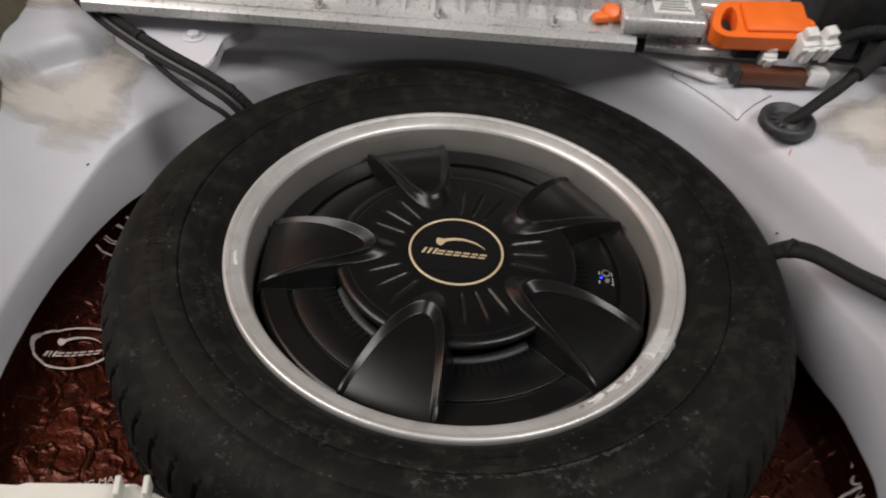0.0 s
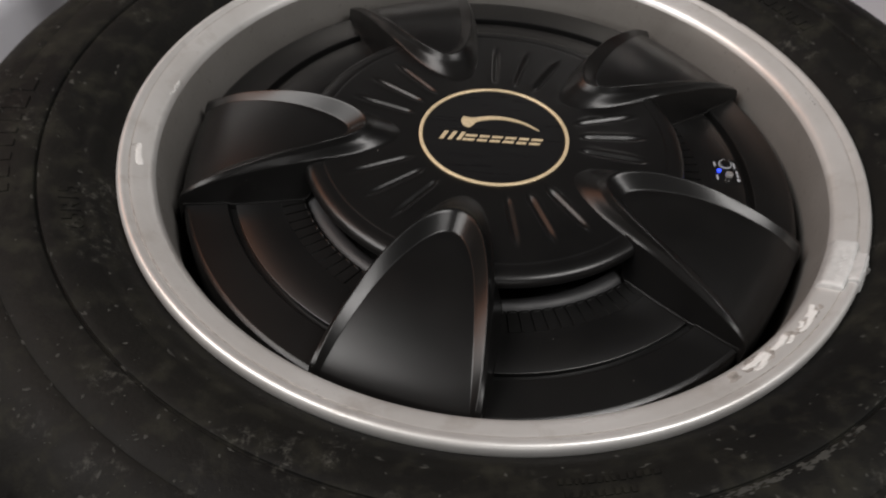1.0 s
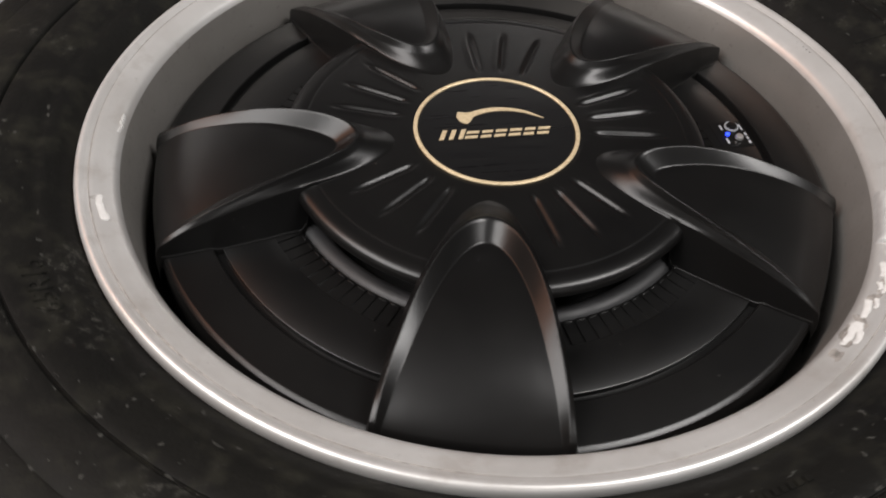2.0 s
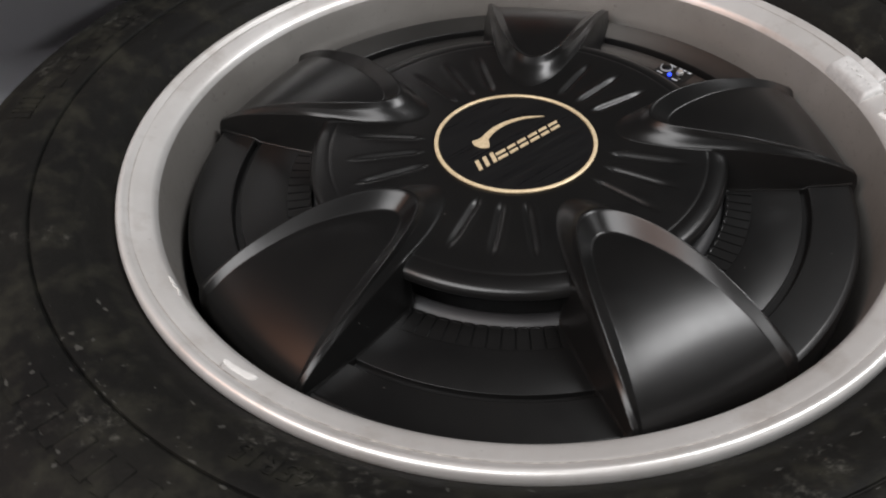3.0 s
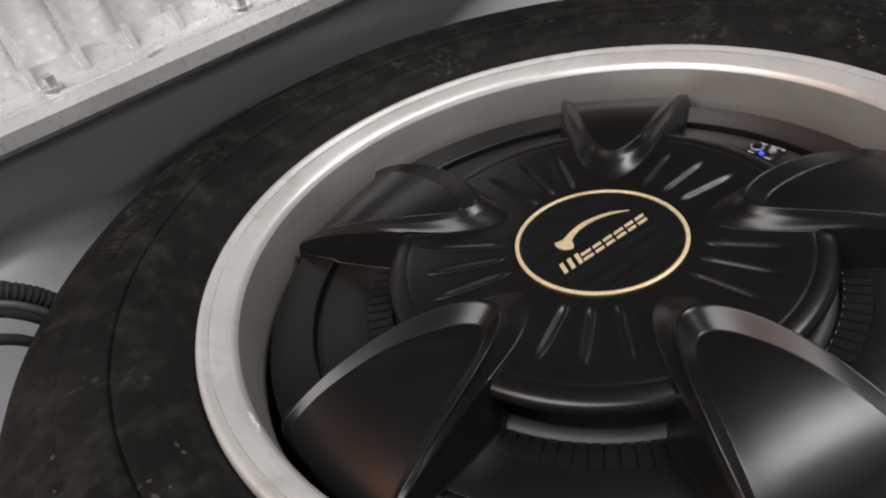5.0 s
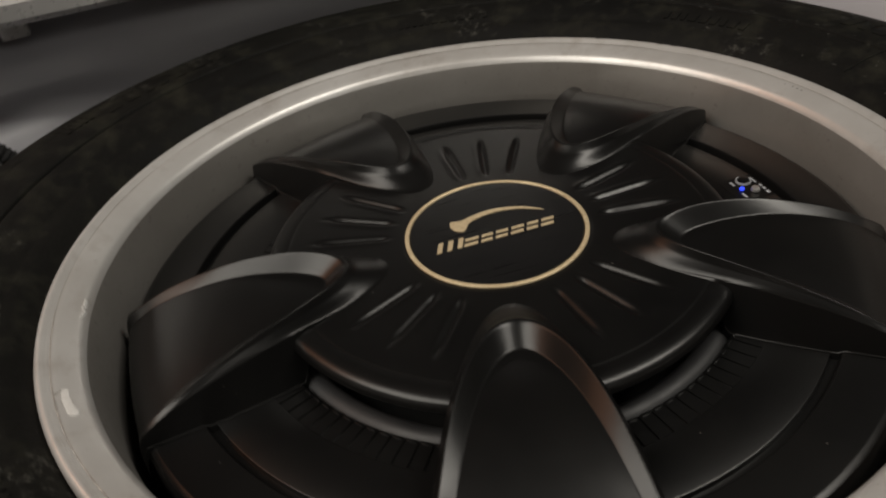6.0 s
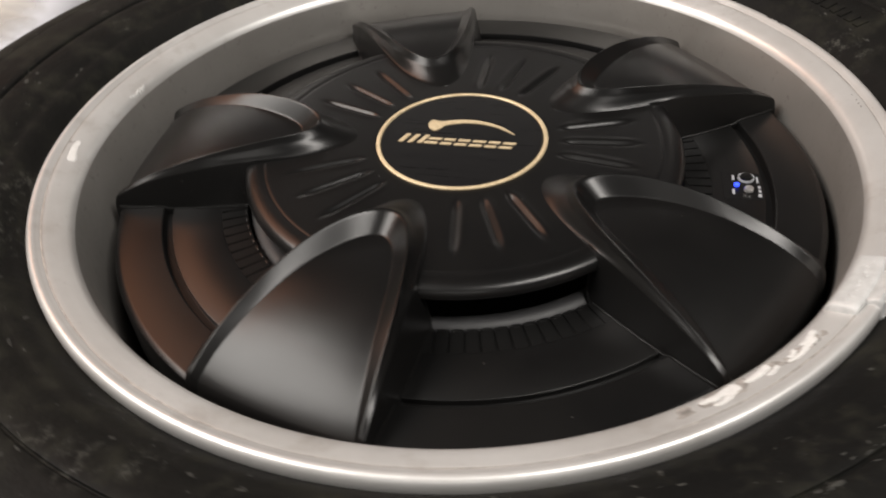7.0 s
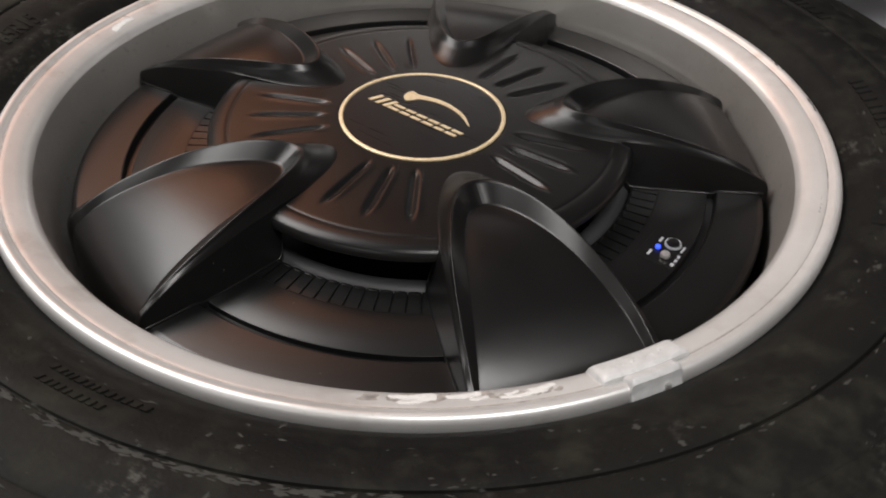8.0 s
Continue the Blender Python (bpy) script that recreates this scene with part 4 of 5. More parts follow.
def build_battery_cover():
    """A long ribbed aluminium cover over the battery behind the seats."""
    ob = empty("battery_cover", "dull grey ribbed aluminium battery cover with bolted flange", "battery cover", (0, 0, 0))
    shift = lambda x: -0.034 - 0.088 * x
    up = 0.007
    prof = [(0.303, 0.216), (0.297, 0.221), (0.2965, 0.231), (0.304, 0.236), (0.322, 0.239), (0.334, 0.248), (0.352, 0.300), (0.362, 0.322), (0.385, 0.334), (0.740, 0.345), (0.740, 0.188), (0.440, 0.188), (0.385, 0.208)]
    xs = [-0.405 + 0.0075 * i for i in range(81)]
    verts = []
    for x in xs:
        for k, (y, z) in enumerate(prof):
            verts.append((x, y + shift(x), z + up))
    n = len(prof)
    faces = grid_faces(len(xs), n, wrap_cols=True) + [tuple(range(n)), tuple(range((len(xs) - 1) * n, len(xs) * n))[::-1]]
    mesh_object("body", verts, faces, M_ALLOY, ob, sharp=25)
    # upright ribs on the sloping face
    for k in range(19):
        x = -0.385 + 0.0325 * k
        bm = bmesh.new()
        pts = [(0.318, 0.237), (0.331, 0.237), (0.362, 0.324), (0.350, 0.322), (0.327, 0.254)]
        lo = [bm.verts.new((x - 0.0022, y + shift(x), z + up)) for y, z in pts]
        hi = [bm.verts.new((x + 0.0022, y + shift(x), z + up)) for y, z in pts]
        bm.faces.new(lo)
        bm.faces.new(hi[::-1])
        for i in range(len(pts)):
            bm.faces.new((lo[i], hi[i], hi[(i + 1) % len(pts)], lo[(i + 1) % len(pts)]))
        part("rib", bm, M_ALLOY, ob, smooth=False)
    # studs and nuts along the flange
    for x in (-0.300, -0.150, -0.020, 0.105):
        m = Matrix.Translation((x, 0.311 + shift(x), 0.236 + up))
        bm = bmesh.new()
        rod(bm, 0.0068, 0.0048, m, 6)
        stud = part("nut", bm, M_STEEL, ob, "bright zinc nut", smooth=False)
        bm = bmesh.new()
        rod(bm, 0.0034, 0.0120, m, 14, bevel=0.0006)
        part("stud", bm, M_STEEL, stud)
    # a pressed bead along the flange
    v, f = tube([(x, 0.306 + shift(x), 0.2362 + up) for x in (-0.34, -0.1, 0.1, 0.19)], 0.0022, 8, 6)
    mesh_object("flange_bead", v, f, M_ALLOY, ob)
    for x in (-0.210, -0.085, 0.045, 0.150):
        bm = bmesh.new()
        box(bm, 0.016, 0.012, 0.003, pose(x, 0.310 + shift(x), 0.2355 + up), 0.0008)
        part("pressed_tab", bm, M_ALLOY, ob)
    return ob


def build_cover_right():
    """The fuse box end of the battery: casting, label, orange parts."""
    box_end = empty("junction_box", "grey cast junction box with printed white label", "junction box")
    bm = bmesh.new()
    box(bm, 0.130, 0.200, 0.055, pose(0.270, 0.386, 0.212, 0, 0, -4), 0.006, 3)
    part("casting", bm, M_ALLOY, box_end)
    bm = bmesh.new()
    box(bm, 0.086, 0.060, 0.036, pose(0.226, 0.312, 0.212, 0, 0, -4), 0.004, 3)
    part("nose", bm, M_ALLOY, box_end)
    bm = bmesh.new()
    box(bm, 0.092, 0.170, 0.020, pose(0.228, 0.332, 0.247, 0, 0, -4), 0.005, 3)
    part("lid", bm, M_ALLOY, box_end)
    bm = bmesh.new()
    box(bm, 0.056, 0.052, 0.0016, pose(0.233, 0.279, 0.2668, 0, 0, -4), 0.0006, 2)
    part("label_pad", bm, M_ALLOY, box_end)
    for dx in (-0.05, -0.018, 0.014, 0.046):
        bm = bmesh.new()
        box(bm, 0.004, 0.012, 0.040, pose(0.266 + dx, 0.282, 0.216, 0, 0, -4), 0.001)
        part("web", bm, M_ALLOY, box_end)
    bm = bmesh.new()
    box(bm, 0.044, 0.042, 0.0006, pose(0.234, 0.279, 0.2684, 0, 0, -4))
    label = part("label", bm, M_WHITEPLASTIC, box_end, "white printed warning label", smooth=False)
    for k in range(5):
        bm = bmesh.new()
        box(bm, 0.036 - 0.005 * (k % 3), 0.0022, 0.0003, pose(0.2345, 0.266 + 0.0062 * k, 0.2690, 0, 0, -4))
        part("print_bar", bm, M_GREYCABLE, label, smooth=False)

    plug = empty("service_plug", "bright orange high-voltage service plug with a grip loop", "service plug")
    m = pose(0.332, 0.258, 0.250, 16, 0, 1) @ Matrix.Diagonal((0.92, 0.92, 0.92, 1))
    bm = bmesh.new()
    outer = smooth_profile([(-0.062, 0.004), (-0.066, -0.014), (-0.054, -0.026), (-0.030, -0.028), (0.020, -0.029), (0.060, -0.030)], 4) + [(0.062, -0.014), (0.060, 0.000), (0.050, 0.008), (0.052, 0.030)]
    outer += smooth_profile([(0.030, 0.031), (-0.020, 0.030), (-0.046, 0.028), (-0.058, 0.018)], 4)
    hole = smooth_profile([(-0.052, 0.006), (-0.056, -0.010), (-0.050, -0.018), (-0.040, -0.017), (-0.034, 0.000), (-0.035, 0.017), (-0.043, 0.018), (-0.052, 0.006)], 4)[:-1]
    for ring in (outer, hole):
        hi = [bm.verts.new(m @ Vector((x, y, 0.020))) for x, y in ring]
        lo = [bm.verts.new(m @ Vector((x, y, 0.0))) for x, y in ring]
        for k in range(len(ring)):
            bm.faces.new((hi[k], lo[k], lo[(k + 1) % len(ring)], hi[(k + 1) % len(ring)]))
    for level in (0.020, 0.0):
        rim_edges = [e for e in bm.edges if all(abs((m.inverted() @ q.co).z - level) < 1e-5 for q in e.verts)]
        bmesh.ops.triangle_fill(bm, use_beauty=True, edges=rim_edges)
    part("grip_plate", bm, M_ORANGE, plug)
    bm = bmesh.new()
    box(bm, 0.078, 0.044, 0.006, m @ pose(0.012, 0.002, 0.019), 0.003, 2)
    part("raised_panel", bm, M_ORANGE, plug)
    bm = bmesh.new()
    box(bm, 0.070, 0.040, 0.030, m @ pose(0.010, 0.004, -0.030), 0.003, 2)
    part("plug_body", bm, M_TRIMBLACK, plug, "dark plug body")
    knob = empty("orange_cap", "small orange cable cap on the battery cover", "cap")
    bm = bmesh.new()
    rod(bm, 0.013, 0.018, pose(0.168, 0.286, 0.248, 40, 0, 0), 20, 0.009, 0.003)
    box(bm, 0.042, 0.013, 0.010, pose(0.168, 0.276, 0.248, 0, 0, 10), 0.004, 3)
    part("cap", bm, M_ORANGE, knob)

    for i, (x, y, z, turn) in enumerate(((0.372, 0.232, 0.240, 12), (0.392, 0.232, 0.242, 18), (0.344, 0.244, 0.220, -6))):
        c = empty("white_connector", "white nylon wiring connector with latch ribs", "connector", group="white wiring connectors")
        s = 0.8 if i == 2 else 1.0
        m = pose(x, y, z, 20, 0, turn) @ Matrix.Diagonal((s, s, s, 1))
        bm = bmesh.new()
        box(bm, 0.020, 0.020, 0.026, m, 0.002, 2)
        part("shell", bm, M_WHITEPLASTIC, c)
        bm = bmesh.new()
        box(bm, 0.010, 0.006, 0.022, m @ pose(0, -0.012, 0.001), 0.0015, 2)
        box(bm, 0.022, 0.004, 0.005, m @ pose(0, -0.011, 0.018), 0.001, 2)
        part("latch", bm, M_WHITEPLASTIC, c)
        bm = bmesh.new()
        box(bm, 0.014, 0.012, 0.010, m @ pose(0, 0.002, 0.025), 0.001, 2)
        part("collar", bm, M_WHITEPLASTIC, c)


def build_brackets():
    for name, pts, bolt, z, extra in (("bracket", [(-0.378, 0.302), (-0.378, 0.335), (-0.232, 0.330), (-0.230, 0.317), (-0.240, 0.308), (-0.258, 0.290), (-0.258, 0.254), (-0.262, 0.236), (-0.270, 0.228), (-0.280, 0.226), (-0.302, 0.236), (-0.338, 0.264)], (-0.289, 0.290), 0.2045, 1),
                                      ("bracket", [(0.214, 0.290), (0.330, 0.280), (0.336, 0.250), (0.330, 0.236), (0.316, 0.231), (0.286, 0.236), (0.250, 0.262)], (0.300, 0.252), 0.2025, 2)):
        ob = empty(name, "white painted steel bracket bolted to the shelf" if extra == 1 else "bare silver steel bracket bolted to the shelf", "bracket")
        bm = bmesh.new()
        slab(bm, pts, z - (0.016 if extra == 1 else 0.005), z)
        bmesh.ops.bevel(bm, geom=[e for e in bm.edges if abs(e.verts[0].co.z - e.verts[1].co.z) < 1e-6 and e.verts[0].co.z > z - 0.001], offset=0.0015, segments=2, affect="EDGES")
        part("plate", bm, M_PAINT if extra == 1 else M_SILVER, ob)
        m = Matrix.Translation((*bolt, z))
        bm = bmesh.new()
        rod(bm, 0.0125, 0.0016, m, 28, bevel=0.0004)
        washer = part("washer", bm, M_STEEL if extra == 2 else M_PAINT, ob)
        bm = bmesh.new()
        rod(bm, 0.0072, 0.0060, m, 6, bevel=0.0008)
        part("bolt_head", bm, M_STEEL if extra == 2 else M_PAINT, washer, smooth=False)
    # rolled edge of the silver bracket with its black end cap
    rail = empty("bracket_rail", "folded silver rail with a black end cap", "rail")
    v, f = tube([(0.212, 0.276, 0.219), (0.260, 0.271, 0.219), (0.345, 0.262, 0.219)], 0.0065, 14, 6)
    mesh_object("rail", v, f, M_ALLOY, rail)
    v, f = tube([(0.196, 0.278, 0.218), (0.204, 0.277, 0.219), (0.213, 0.276, 0.219)], 0.0078, 14, 4)
    mesh_object("end_cap", v, f, M_CABLE, rail, "black rubber end cap")
    bm = bmesh.new()
    box(bm, 0.013, 0.016, 0.005, pose(0.246, 0.270, 0.224, 0, 0, -6), 0.001)
    part("spring_clip", bm, M_STEEL, rail, "bright spring clip")
    hook = empty("seam_flange", "grey pressed seam flange with drain notches", "seam flange")
    bm = bmesh.new()
    for k in range(5):
        box(bm, 0.018, 0.008, 0.012, pose(-0.325 + 0.030 * k, 0.330 - 0.002 * k, 0.205), 0.0015)
    box(bm, 0.155, 0.006, 0.010, pose(-0.265, 0.332, 0.212, 0, 0, -3), 0.0015)
    part("flange", bm, M_ALLOY, hook)


def build_grommet():
    g = empty("cable_grommet", "dark grey rubber cable grommet in the shelf", "grommet")
    c = Matrix.Translation((0.350, 0.158, 0.2035))
    prof = [(0.0, 0.004), (0.008, 0.004), (0.012, 0.003), (0.0145, 0.0005), (0.018, 0.0), (0.021, 0.003), (0.0245, 0.0062), (0.0275, 0.0058), (0.0295, 0.003), (0.030, -0.004)]
    v, f = lathe(smooth_profile(prof, 3), 48)
    mesh_object("cup", [c @ Vector(q) for q in v], f, M_DARKRUBBER, g)
    for k in range(4):
        bm = bmesh.new()
        a = radians(140 + 32 * k)
        box(bm, 0.007, 0.0045, 0.0035, c @ pose(0.0135 * math.cos(a), 0.0135 * math.sin(a), 0.001, 0, 0, math.degrees(a)), 0.0008)
        part("moulded_rib", bm, M_DARKRUBBER, g)
    hose = empty("wiring_harness", "black taped wiring harness rising from the grommet", "cable")
    v, f = tube([(0.346, 0.154, 0.204), (0.358, 0.152, 0.214), (0.378, 0.163, 0.223), (0.401, 0.176, 0.231), (0.433, 0.198, 0.244), (0.470, 0.225, 0.262), (0.54, 0.26, 0.28)], 0.0050, 14, 8)
    mesh_object("harness", v, f, M_CABLE, hose)
    v, f = tube([(0.350, 0.160, 0.204), (0.364, 0.163, 0.214), (0.386, 0.176, 0.223), (0.412, 0.192, 0.232), (0.444, 0.214, 0.245), (0.54, 0.24, 0.26)], 0.0030, 12, 8)
    mesh_object("lead", v, f, M_CABLE, hose)
    v, f = tube([(0.424, 0.192, 0.241), (0.440, 0.203, 0.248), (0.462, 0.219, 0.258)], 0.0092, 14, 6)
    mesh_object("tape_wrap", v, f, M_CABLE, hose, "bulky cloth tape wrap")
    conn = empty("brown_connector", "long brown wiring connector with a grey end", "connector")
    m = pose(0.350, 0.228, 0.206, 0, 0, -3)
    bm = bmesh.new()
    box(bm, 0.074, 0.018, 0.017, m, 0.0018, 2)
    part("shell", bm, M_BROWN, conn)
    bm = bmesh.new()
    box(bm, 0.010, 0.019, 0.018, m @ pose(-0.042, 0, 0), 0.0015, 2)
    part("end_cap", bm, M_DARKRUBBER, conn, "dark grey end cap")
    bm = bmesh.new()
    box(bm, 0.024, 0.019, 0.018, m @ pose(0.049, 0.001, 0.001, 0, 6, 4), 0.003, 2)
    part("tail", bm, M_WHITEPLASTIC, conn, "white wrapped cable tail")
    bm = bmesh.new()
    box(bm, 0.0012, 0.010, 0.0004, pose(0.338, 0.108, 0.2008, 0, 0, -30))
    tagged(part("pen_mark", bm, M_RED, None, smooth=False), "short red pen stroke on the white painted shelf", "mark")


def build_cables():
    loom = empty("cable_loom", "black corrugated cable loom running down into the wheel well", "cable")
    line = [(-0.440, 0.372, 0.226), (-0.405, 0.333, 0.221), (-0.366, 0.296, 0.215), (-0.312, 0.251, 0.211), (-0.262, 0.220, 0.203), (-0.228, 0.206, 0.186), (-0.210, 0.210, 0.152), (-0.208, 0.230, 0.110), (-0.21, 0.24, 0.06)]
    for name, off, rad, mat, ripple, note in (("conduit", (0, 0, 0), 0.0052, M_CABLE, 0.0004, "black corrugated conduit"), ("lead", (-0.005, -0.007, -0.001), 0.0024, M_GREYCABLE, 0, "grey cable lead"),
                                              ("second_lead", (-0.008, -0.010, -0.003), 0.0024, M_CABLE, 0, "thin black lead")):
        v, f = tube([(x + off[0], y + off[1], z + off[2]) for x, y, z in line], rad, 14, 10, ripple, 0.0032)
        mesh_object(name, v, f, mat, loom, note)
    v, f = tube([(-0.330, 0.252, 0.203), (-0.300, 0.224, 0.196), (-0.268, 0.204, 0.184), (-0.240, 0.196, 0.168), (-0.226, 0.206, 0.132), (-0.226, 0.224, 0.09)], 0.0030, 12, 10)
    mesh_object("slack_lead", v, f, M_CABLE, loom, "thin black slack lead")
    for p in ((-0.340, 0.273, 0.213), (-0.236, 0.209, 0.190)):
        bm = bmesh.new()
        rod(bm, 0.0070, 0.004, look(p, Vector(p) + Vector((0.55, -0.5, -0.2))), 18)
        part("cable_tie", bm, M_CABLE, loom)
    right = empty("power_cable", "black braided power cable over the well's edge", "cable")
    v, f = tube([(0.285, 0.018, 0.110), (0.305, 0.012, 0.150), (0.330, -0.006, 0.170), (0.366, -0.054, 0.180), (0.415, -0.104, 0.189), (0.50, -0.142, 0.206), (0.62, -0.176, 0.212)], 0.0056, 14, 10, 0.0003, 0.0022)
    mesh_object("braid", v, f, M_CABLE, right)
    v, f = tube([(0.286, 0.026, 0.110), (0.308, 0.020, 0.152), (0.334, 0.004, 0.170), (0.372, -0.046, 0.181), (0.424, -0.090, 0.190), (0.51, -0.122, 0.207), (0.62, -0.146, 0.212)], 0.0040, 12, 10)
    mesh_object("second_braid", v, f, M_CABLE, right, "thin black second lead")
    bm = bmesh.new()
    rod(bm, 0.0098, 0.005, look((0.322, 0.006, 0.165), (0.36, -0.04, 0.179)), 18)
    part("cable_tie", bm, M_CABLE, right)


def blob(name, cx, cy, rx, ry, turn, seed, label, lift=0.0045):
    """A hand-brushed patch of seam sealer that follows the shelf."""
    rng = random.Random(seed)
    ph = [rng.uniform(0, 6.28) for _ in range(4)]
    n, rings = 48, 9
    verts = []
    for i in range(n):
        t = 2 * math.pi * i / n
        wob = 1 + 0.16 * math.sin(3 * t + ph[0]) + 0.10 * math.sin(5 * t + ph[1]) + 0.06 * math.sin(9 * t + ph[2])
        for k in range(rings):
            q = k / (rings - 1)
            x, y = rx * q * wob * math.cos(t), ry * q * wob * math.sin(t)
            c, s = math.cos(radians(turn)), math.sin(radians(turn))
            x, y = cx + c * x - s * y, cy + s * x + c * y
            z = bay_height(math.hypot(x, y), math.atan2(y, x))
            verts.append((x, y, z + lift * (1 - q ** 3) * (1 + 0.4 * noise.noise((x * 40, y * 40, seed))) + 0.0004))
    ob = mesh_object(name, verts, grid_faces(n, rings, wrap_rows=True), M_SEAL)
    film = ob.data.attributes.new("film", "FLOAT", "POINT")
    film.data.foreach_set("value", [1.0 - k / (rings - 1) for _ in range(n) for k in range(rings)])
    tagged(ob, label, "sealer")


def build_sealer():
    blob("seam_sealer", -0.404, 0.272, 0.092, 0.042, 54, 3, "peach-tinted seam sealer brushed over a body joint", 0.0024)
    blob("seam_sealer", -0.452, 0.246, 0.085, 0.030, 6, 5, "cream seam sealer brushed along the slope", 0.0024)
    blob("seam_sealer", -0.462, 0.372, 0.095, 0.032, 6, 8, "cream seam sealer along the strut mount", 0.0024)
    blob("seam_sealer", 0.438, 0.152, 0.064, 0.052, 70, 12, "thick cream seam sealer beside the grommet")
    blob("seam_sealer", 0.505, 0.060, 0.050, 0.035, 60, 14, "cream seam sealer on the shelf")


def build_plate():
    """A pressed reinforcement spot-welded over the lip of the well."""
    n, m, verts = 18, 14, []
    for i in range(n + 1):
        a = radians(31.0 + 15.5 * i / n)
        foot, lean, _ = well_at(a)
        start = foot + lean + 0.010 + 0.003 * i / n
        for k in range(m + 1):
            r = start + 0.048 * k / m
            edge = min(i, n - i, k, m - k) == 0
            verts.append((r * math.cos(a), r * math.sin(a), bay_height(r, a) + (0.0003 if edge else 0.0024 + 0.0008 * math.sin(i * 0.9) * math.sin(k * 0.5))))
    ob = mesh_object("reinforcement_plate", verts, grid_faces(n + 1, m + 1), M_PAINT, sharp=25)
    tagged(ob, "white painted pressed plate welded over the well's lip", "plate")
    # a dark tube along the edge stands for the shade in the gap
    rim_line = [verts[k] for k in range(m, -1, -1)] + [verts[i * (m + 1)] for i in range(1, n + 1)] + [verts[n * (m + 1) + k] for k in range(1, m + 1)]
    v, f = tube([(x, y, z + 0.0004) for x, y, z in rim_line], 0.0004, 6, 2)
    mesh_object("seam_shade_line", v, f, M_SCUFF, ob, "thin dark line drawn for the shaded gap at the plate's edge")


build_plate()


def build_sill():
    """Ivory plastic latch trim on the rear sill."""
    sill = empty("sill_trim", "ivory plastic sill trim with clip pegs and slots", "trim panel")
    bm = bmesh.new()
    slab(bm, [(-0.600, -0.470), (-0.140, -0.470), (-0.146, -0.312), (-0.176, -0.284), (-0.200, -0.272), (-0.262, -0.270), (-0.284, -0.276), (-0.600, -0.268)], 0.226, 0.246)
    bmesh.ops.bevel(bm, geom=[e for e in bm.edges if e.verts[0].co.z > 0.24 and e.verts[1].co.z > 0.24], offset=0.004, segments=3, affect="EDGES")
    part("panel", bm, M_IVORY, sill)
    for x in (-0.190, -0.206):
        bm = bmesh.new()
        box(bm, 0.0035, 0.012, 0.012, pose(x, -0.280, 0.244, 0, 0, 6), 0.001)
        part("peg", bm, M_IVORY, sill)
    # no opening is cut: a black bar gives the dark inside of a slot
    bm = bmesh.new()
    box(bm, 0.040, 0.004, 0.003, pose(-0.198, -0.290, 0.2445, 0, 0, -4), 0.001)
    part("slot_shade_bar", bm, M_VOID, sill)
    for k in range(7):
        bm = bmesh.new()
        box(bm, 0.003, 0.070, 0.005, pose(-0.560 + 0.055 * k, -0.345, 0.2445), 0.001)
        part("rib", bm, M_IVORY, sill)


def build_clutter():
    """Black corrugated looms and a black relay block behind the plug."""
    block = empty("relay_block", "black plastic relay block beside the orange plug", "relay block")
    bm = bmesh.new()
    box(bm, 0.110, 0.120, 0.100, pose(0.470, 0.330, 0.205, 0, 0, -8), 0.008, 3)
    part("case", bm, M_TRIMBLACK, block)
    for k in range(3):
        bm = bmesh.new()
        box(bm, 0.022, 0.020, 0.026, pose(0.436 + 0.030 * k, 0.258 - 0.004 * k, 0.225, 0, 0, -8), 0.002, 2)
        part("relay", bm, M_TRIMBLACK, block)
    looms = empty("black_loom", "bundle of black taped cables beside the relay block", "cable")
    for k in range(4):
        v, f = tube([(0.420 + 0.02 * k, 0.262, 0.236 + 0.008 * k), (0.452 + 0.015 * k, 0.240 - 0.006 * k, 0.266), (0.500, 0.226 - 0.010 * k, 0.262 - 0.006 * k), (0.60, 0.22 - 0.02 * k, 0.25)], 0.0062, 12, 8, 0.0004, 0.003)
        mesh_object("strand", v, f, M_CABLE, looms)


build_clutter()
build_battery_cover()
build_cover_right()
build_brackets()
build_grommet()
build_cables()
build_sealer()
build_sill()

# ---- the car round the bay and the workshop ----


def wall(name, sx, sy, sz, at, mat, label, category, bevel=0.0, kind="structure"):
    bm = bmesh.new()
    box(bm, sx, sy, sz, Matrix.Translation(at), bevel, 3)
    return tagged(part(name, bm, mat, None), label, category, kind=kind)


def build_felt():
    """A strip of khaki felt lining standing along the side of the bay."""
    verts = []
    for x, y, h in ((-0.600, 0.700, 0.14), (-0.515, 0.480, 0.14), (-0.4815, 0.365, 0.13), (-0.482, 0.315, 0.12), (-0.487, 0.256, 0.11), (-0.482, 0.208, 0.10), (-0.470, 0.120, 0.07), (-0.450, 0.040, 0.012)):
        z = bay_height(math.hypot(x, y), math.atan2(y, x)) - 0.004
        verts += [(x, y, z), (x - 0.012, y, z + 0.3 * h), (x - 0.045, y, z + h), (x - 0.054, y, z + h), (x - 0.022, y, z + 0.3 * h), (x - 0.010, y, z)]
    faces = grid_faces(8, 6, wrap_cols=True) + [tuple(range(6)), tuple(range(42, 48))[::-1]]
    tagged(mesh_object("felt_lining", verts, faces, M_KHAKI), "khaki felt lining strip along the bay's side", "lining")


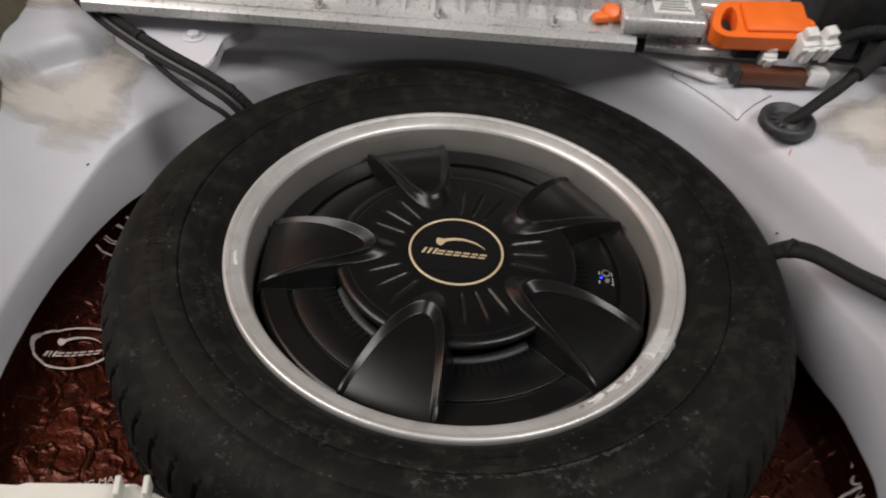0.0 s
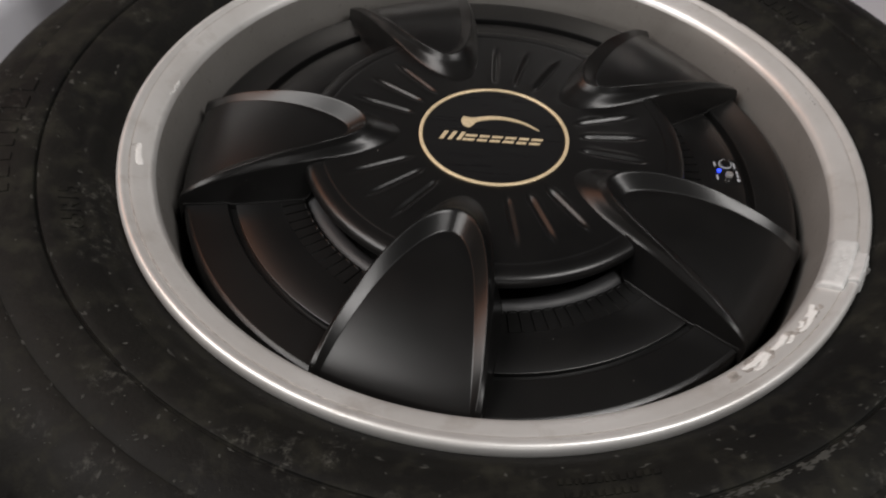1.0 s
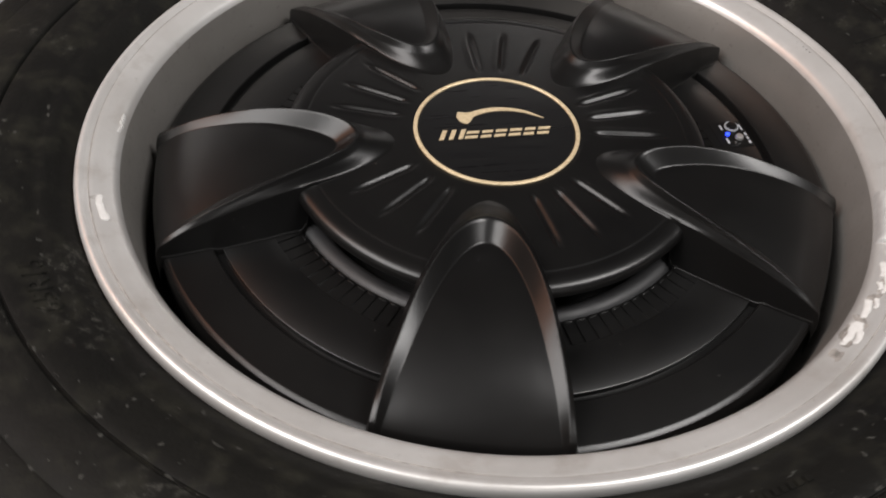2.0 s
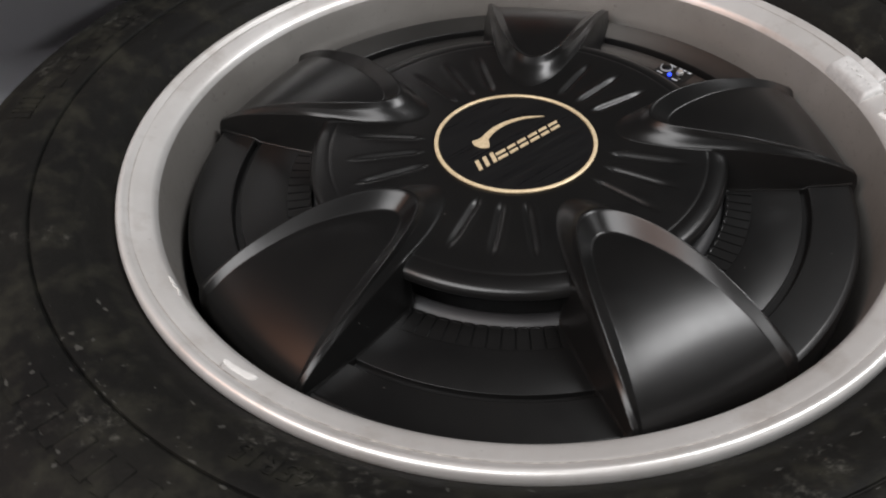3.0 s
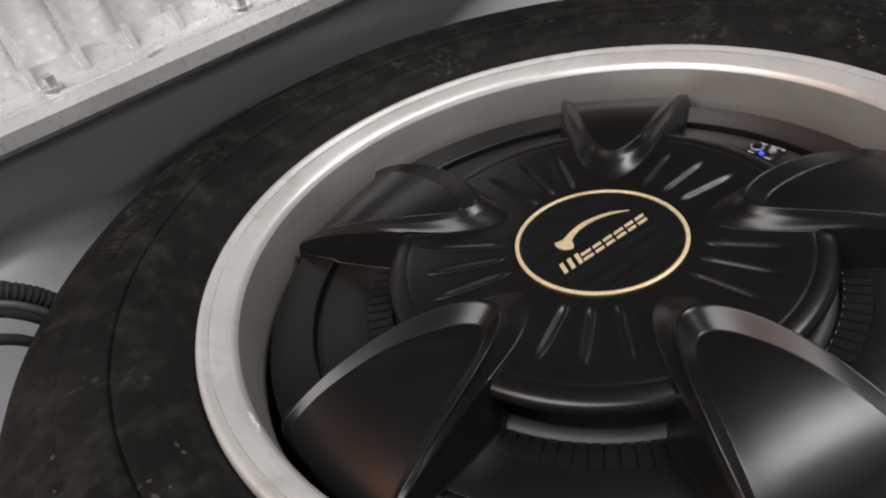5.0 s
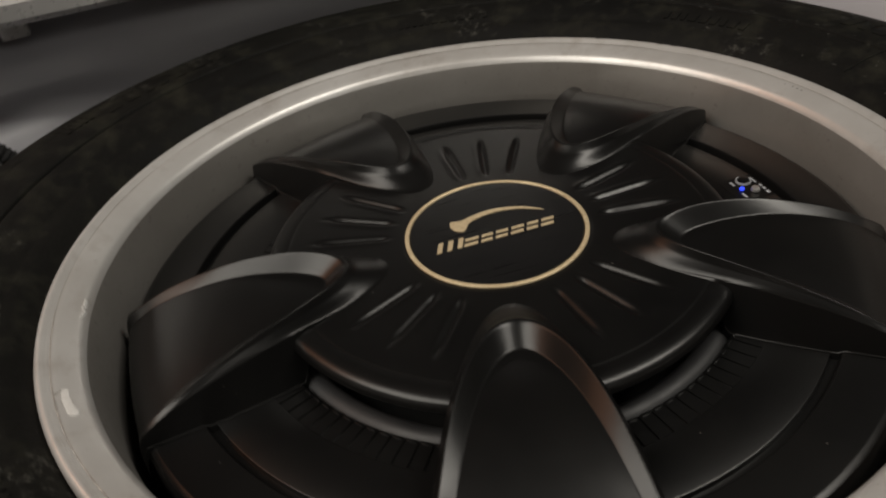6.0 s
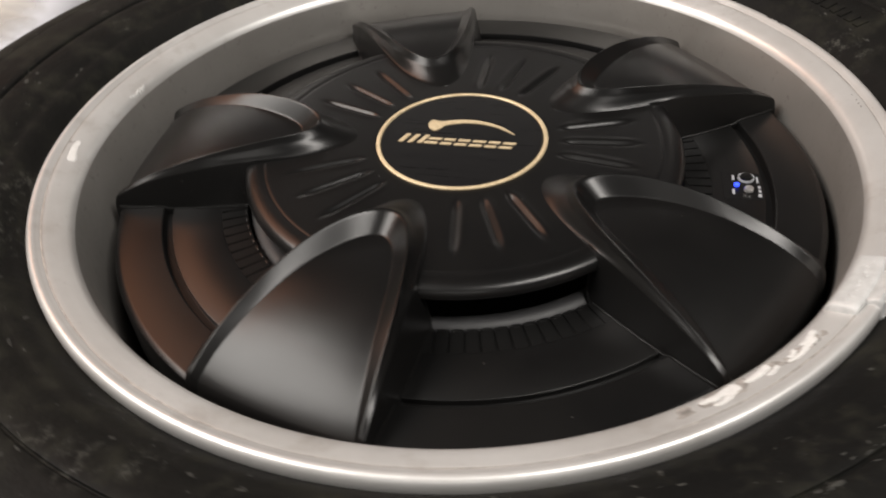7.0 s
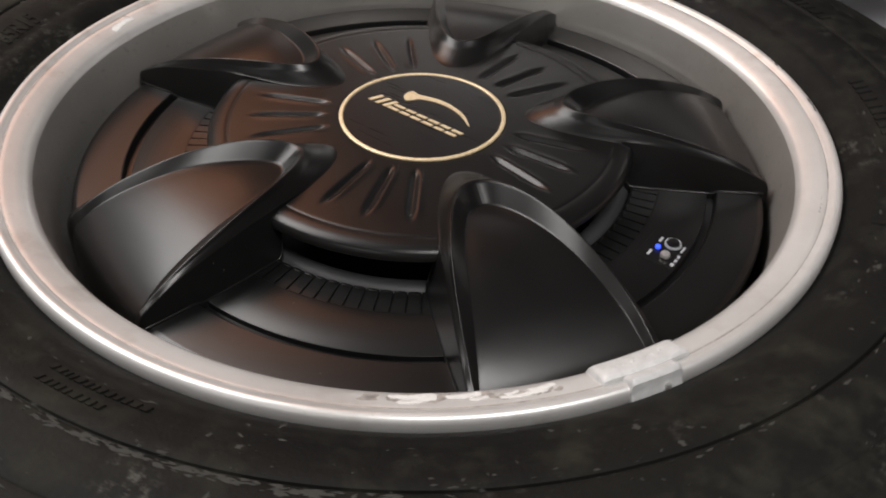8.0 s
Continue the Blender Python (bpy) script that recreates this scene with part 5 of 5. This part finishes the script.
build_felt()
LAY[0] = Matrix()
wall("side_trim_left", 0.05, 1.30, 0.32, (-0.685, 0.12, 0.10), M_KHAKI, "khaki felt lining of the load bay side", "wall", 0.015)
wall("side_trim_right", 0.05, 1.30, 0.38, (0.685, 0.12, 0.10), M_TRIM, "dark lining of the load bay side", "wall", 0.015)
wall("seat_back", 1.32, 0.10, 0.70, (0, 0.86, 0.16), M_SEATCLOTH, "dark cloth back of the rear seat", "wall", 0.03)
wall("rear_panel", 1.42, 0.06, 0.245, (0, -0.53, -0.02), M_CARPAINT, "painted rear body panel below the tailgate", "wall", 0.01)
wall("bumper", 1.70, 0.16, 0.36, (0, -0.64, -0.28), M_CARPAINT, "silver-white rear bumper", "bumper", 0.05)
wall("under_body", 1.60, 1.60, 0.10, (0, 0.25, -0.16), M_TRIM, "dark underside of the car", "floor", 0.02)
wall("roof_lining", 1.30, 0.80, 0.04, (0, 1.20, 0.862), M_TRIM, "dark cloth roof lining over the rear seat", "ceiling", 0.015)
wall("workshop_floor", 8.0, 8.0, 0.1, (0, 0, -0.72), M_CONCRETE, "worn grey concrete workshop floor", "floor")
wall("ceiling", 8.0, 8.0, 0.1, (0, 0, 2.75), M_CEIL, "off-white painted workshop ceiling", "ceiling")
wall("wall_south", 8.0, 0.15, 3.37, (0, -4.0, -0.62), M_WALL, "plain painted workshop wall", "wall")
wall("wall_north", 8.0, 0.15, 3.37, (0, 4.0, -0.62), M_WALL, "plain painted workshop wall", "wall")
wall("wall_west", 0.15, 7.85, 3.37, (-4.0, 0, -0.62), M_WALL, "plain painted workshop wall", "wall")
wall("wall_east", 0.15, 7.85, 3.37, (4.0, 0, -0.62), M_WALL, "plain painted workshop wall", "wall")
for x, y, long, wide, watts in TUBES:
    lamp = empty("ceiling_light", "white batten ceiling light", "ceiling light", (x, y, 0), "workshop ceiling lights")
    bm = bmesh.new()
    box(bm, long + 0.04, wide + 0.01, 0.10, Matrix.Translation((0, 0, 2.62)), 0.01)
    part("housing", bm, M_WHITEPLASTIC, lamp)
    for sy in (0.003 - wide / 2, wide / 2 - 0.003):
        bm = bmesh.new()
        box(bm, 1.54, 0.014, 0.06, Matrix.Translation((0, sy, 2.565)), 0.003)
        part("lip", bm, M_WHITEPLASTIC, lamp)

# unseen housing, made up to hold the added south fill
fitting = empty("fill_lamp_box", "white box added behind the unseen fill lamp", "wall light", (0.3, -3.87, 2.05))
bm = bmesh.new()
box(bm, 1.9, 0.05, 0.40, Matrix.Translation((0, -0.03, -0.20)), 0.01)
part("housing", bm, M_WHITEPLASTIC, fitting)
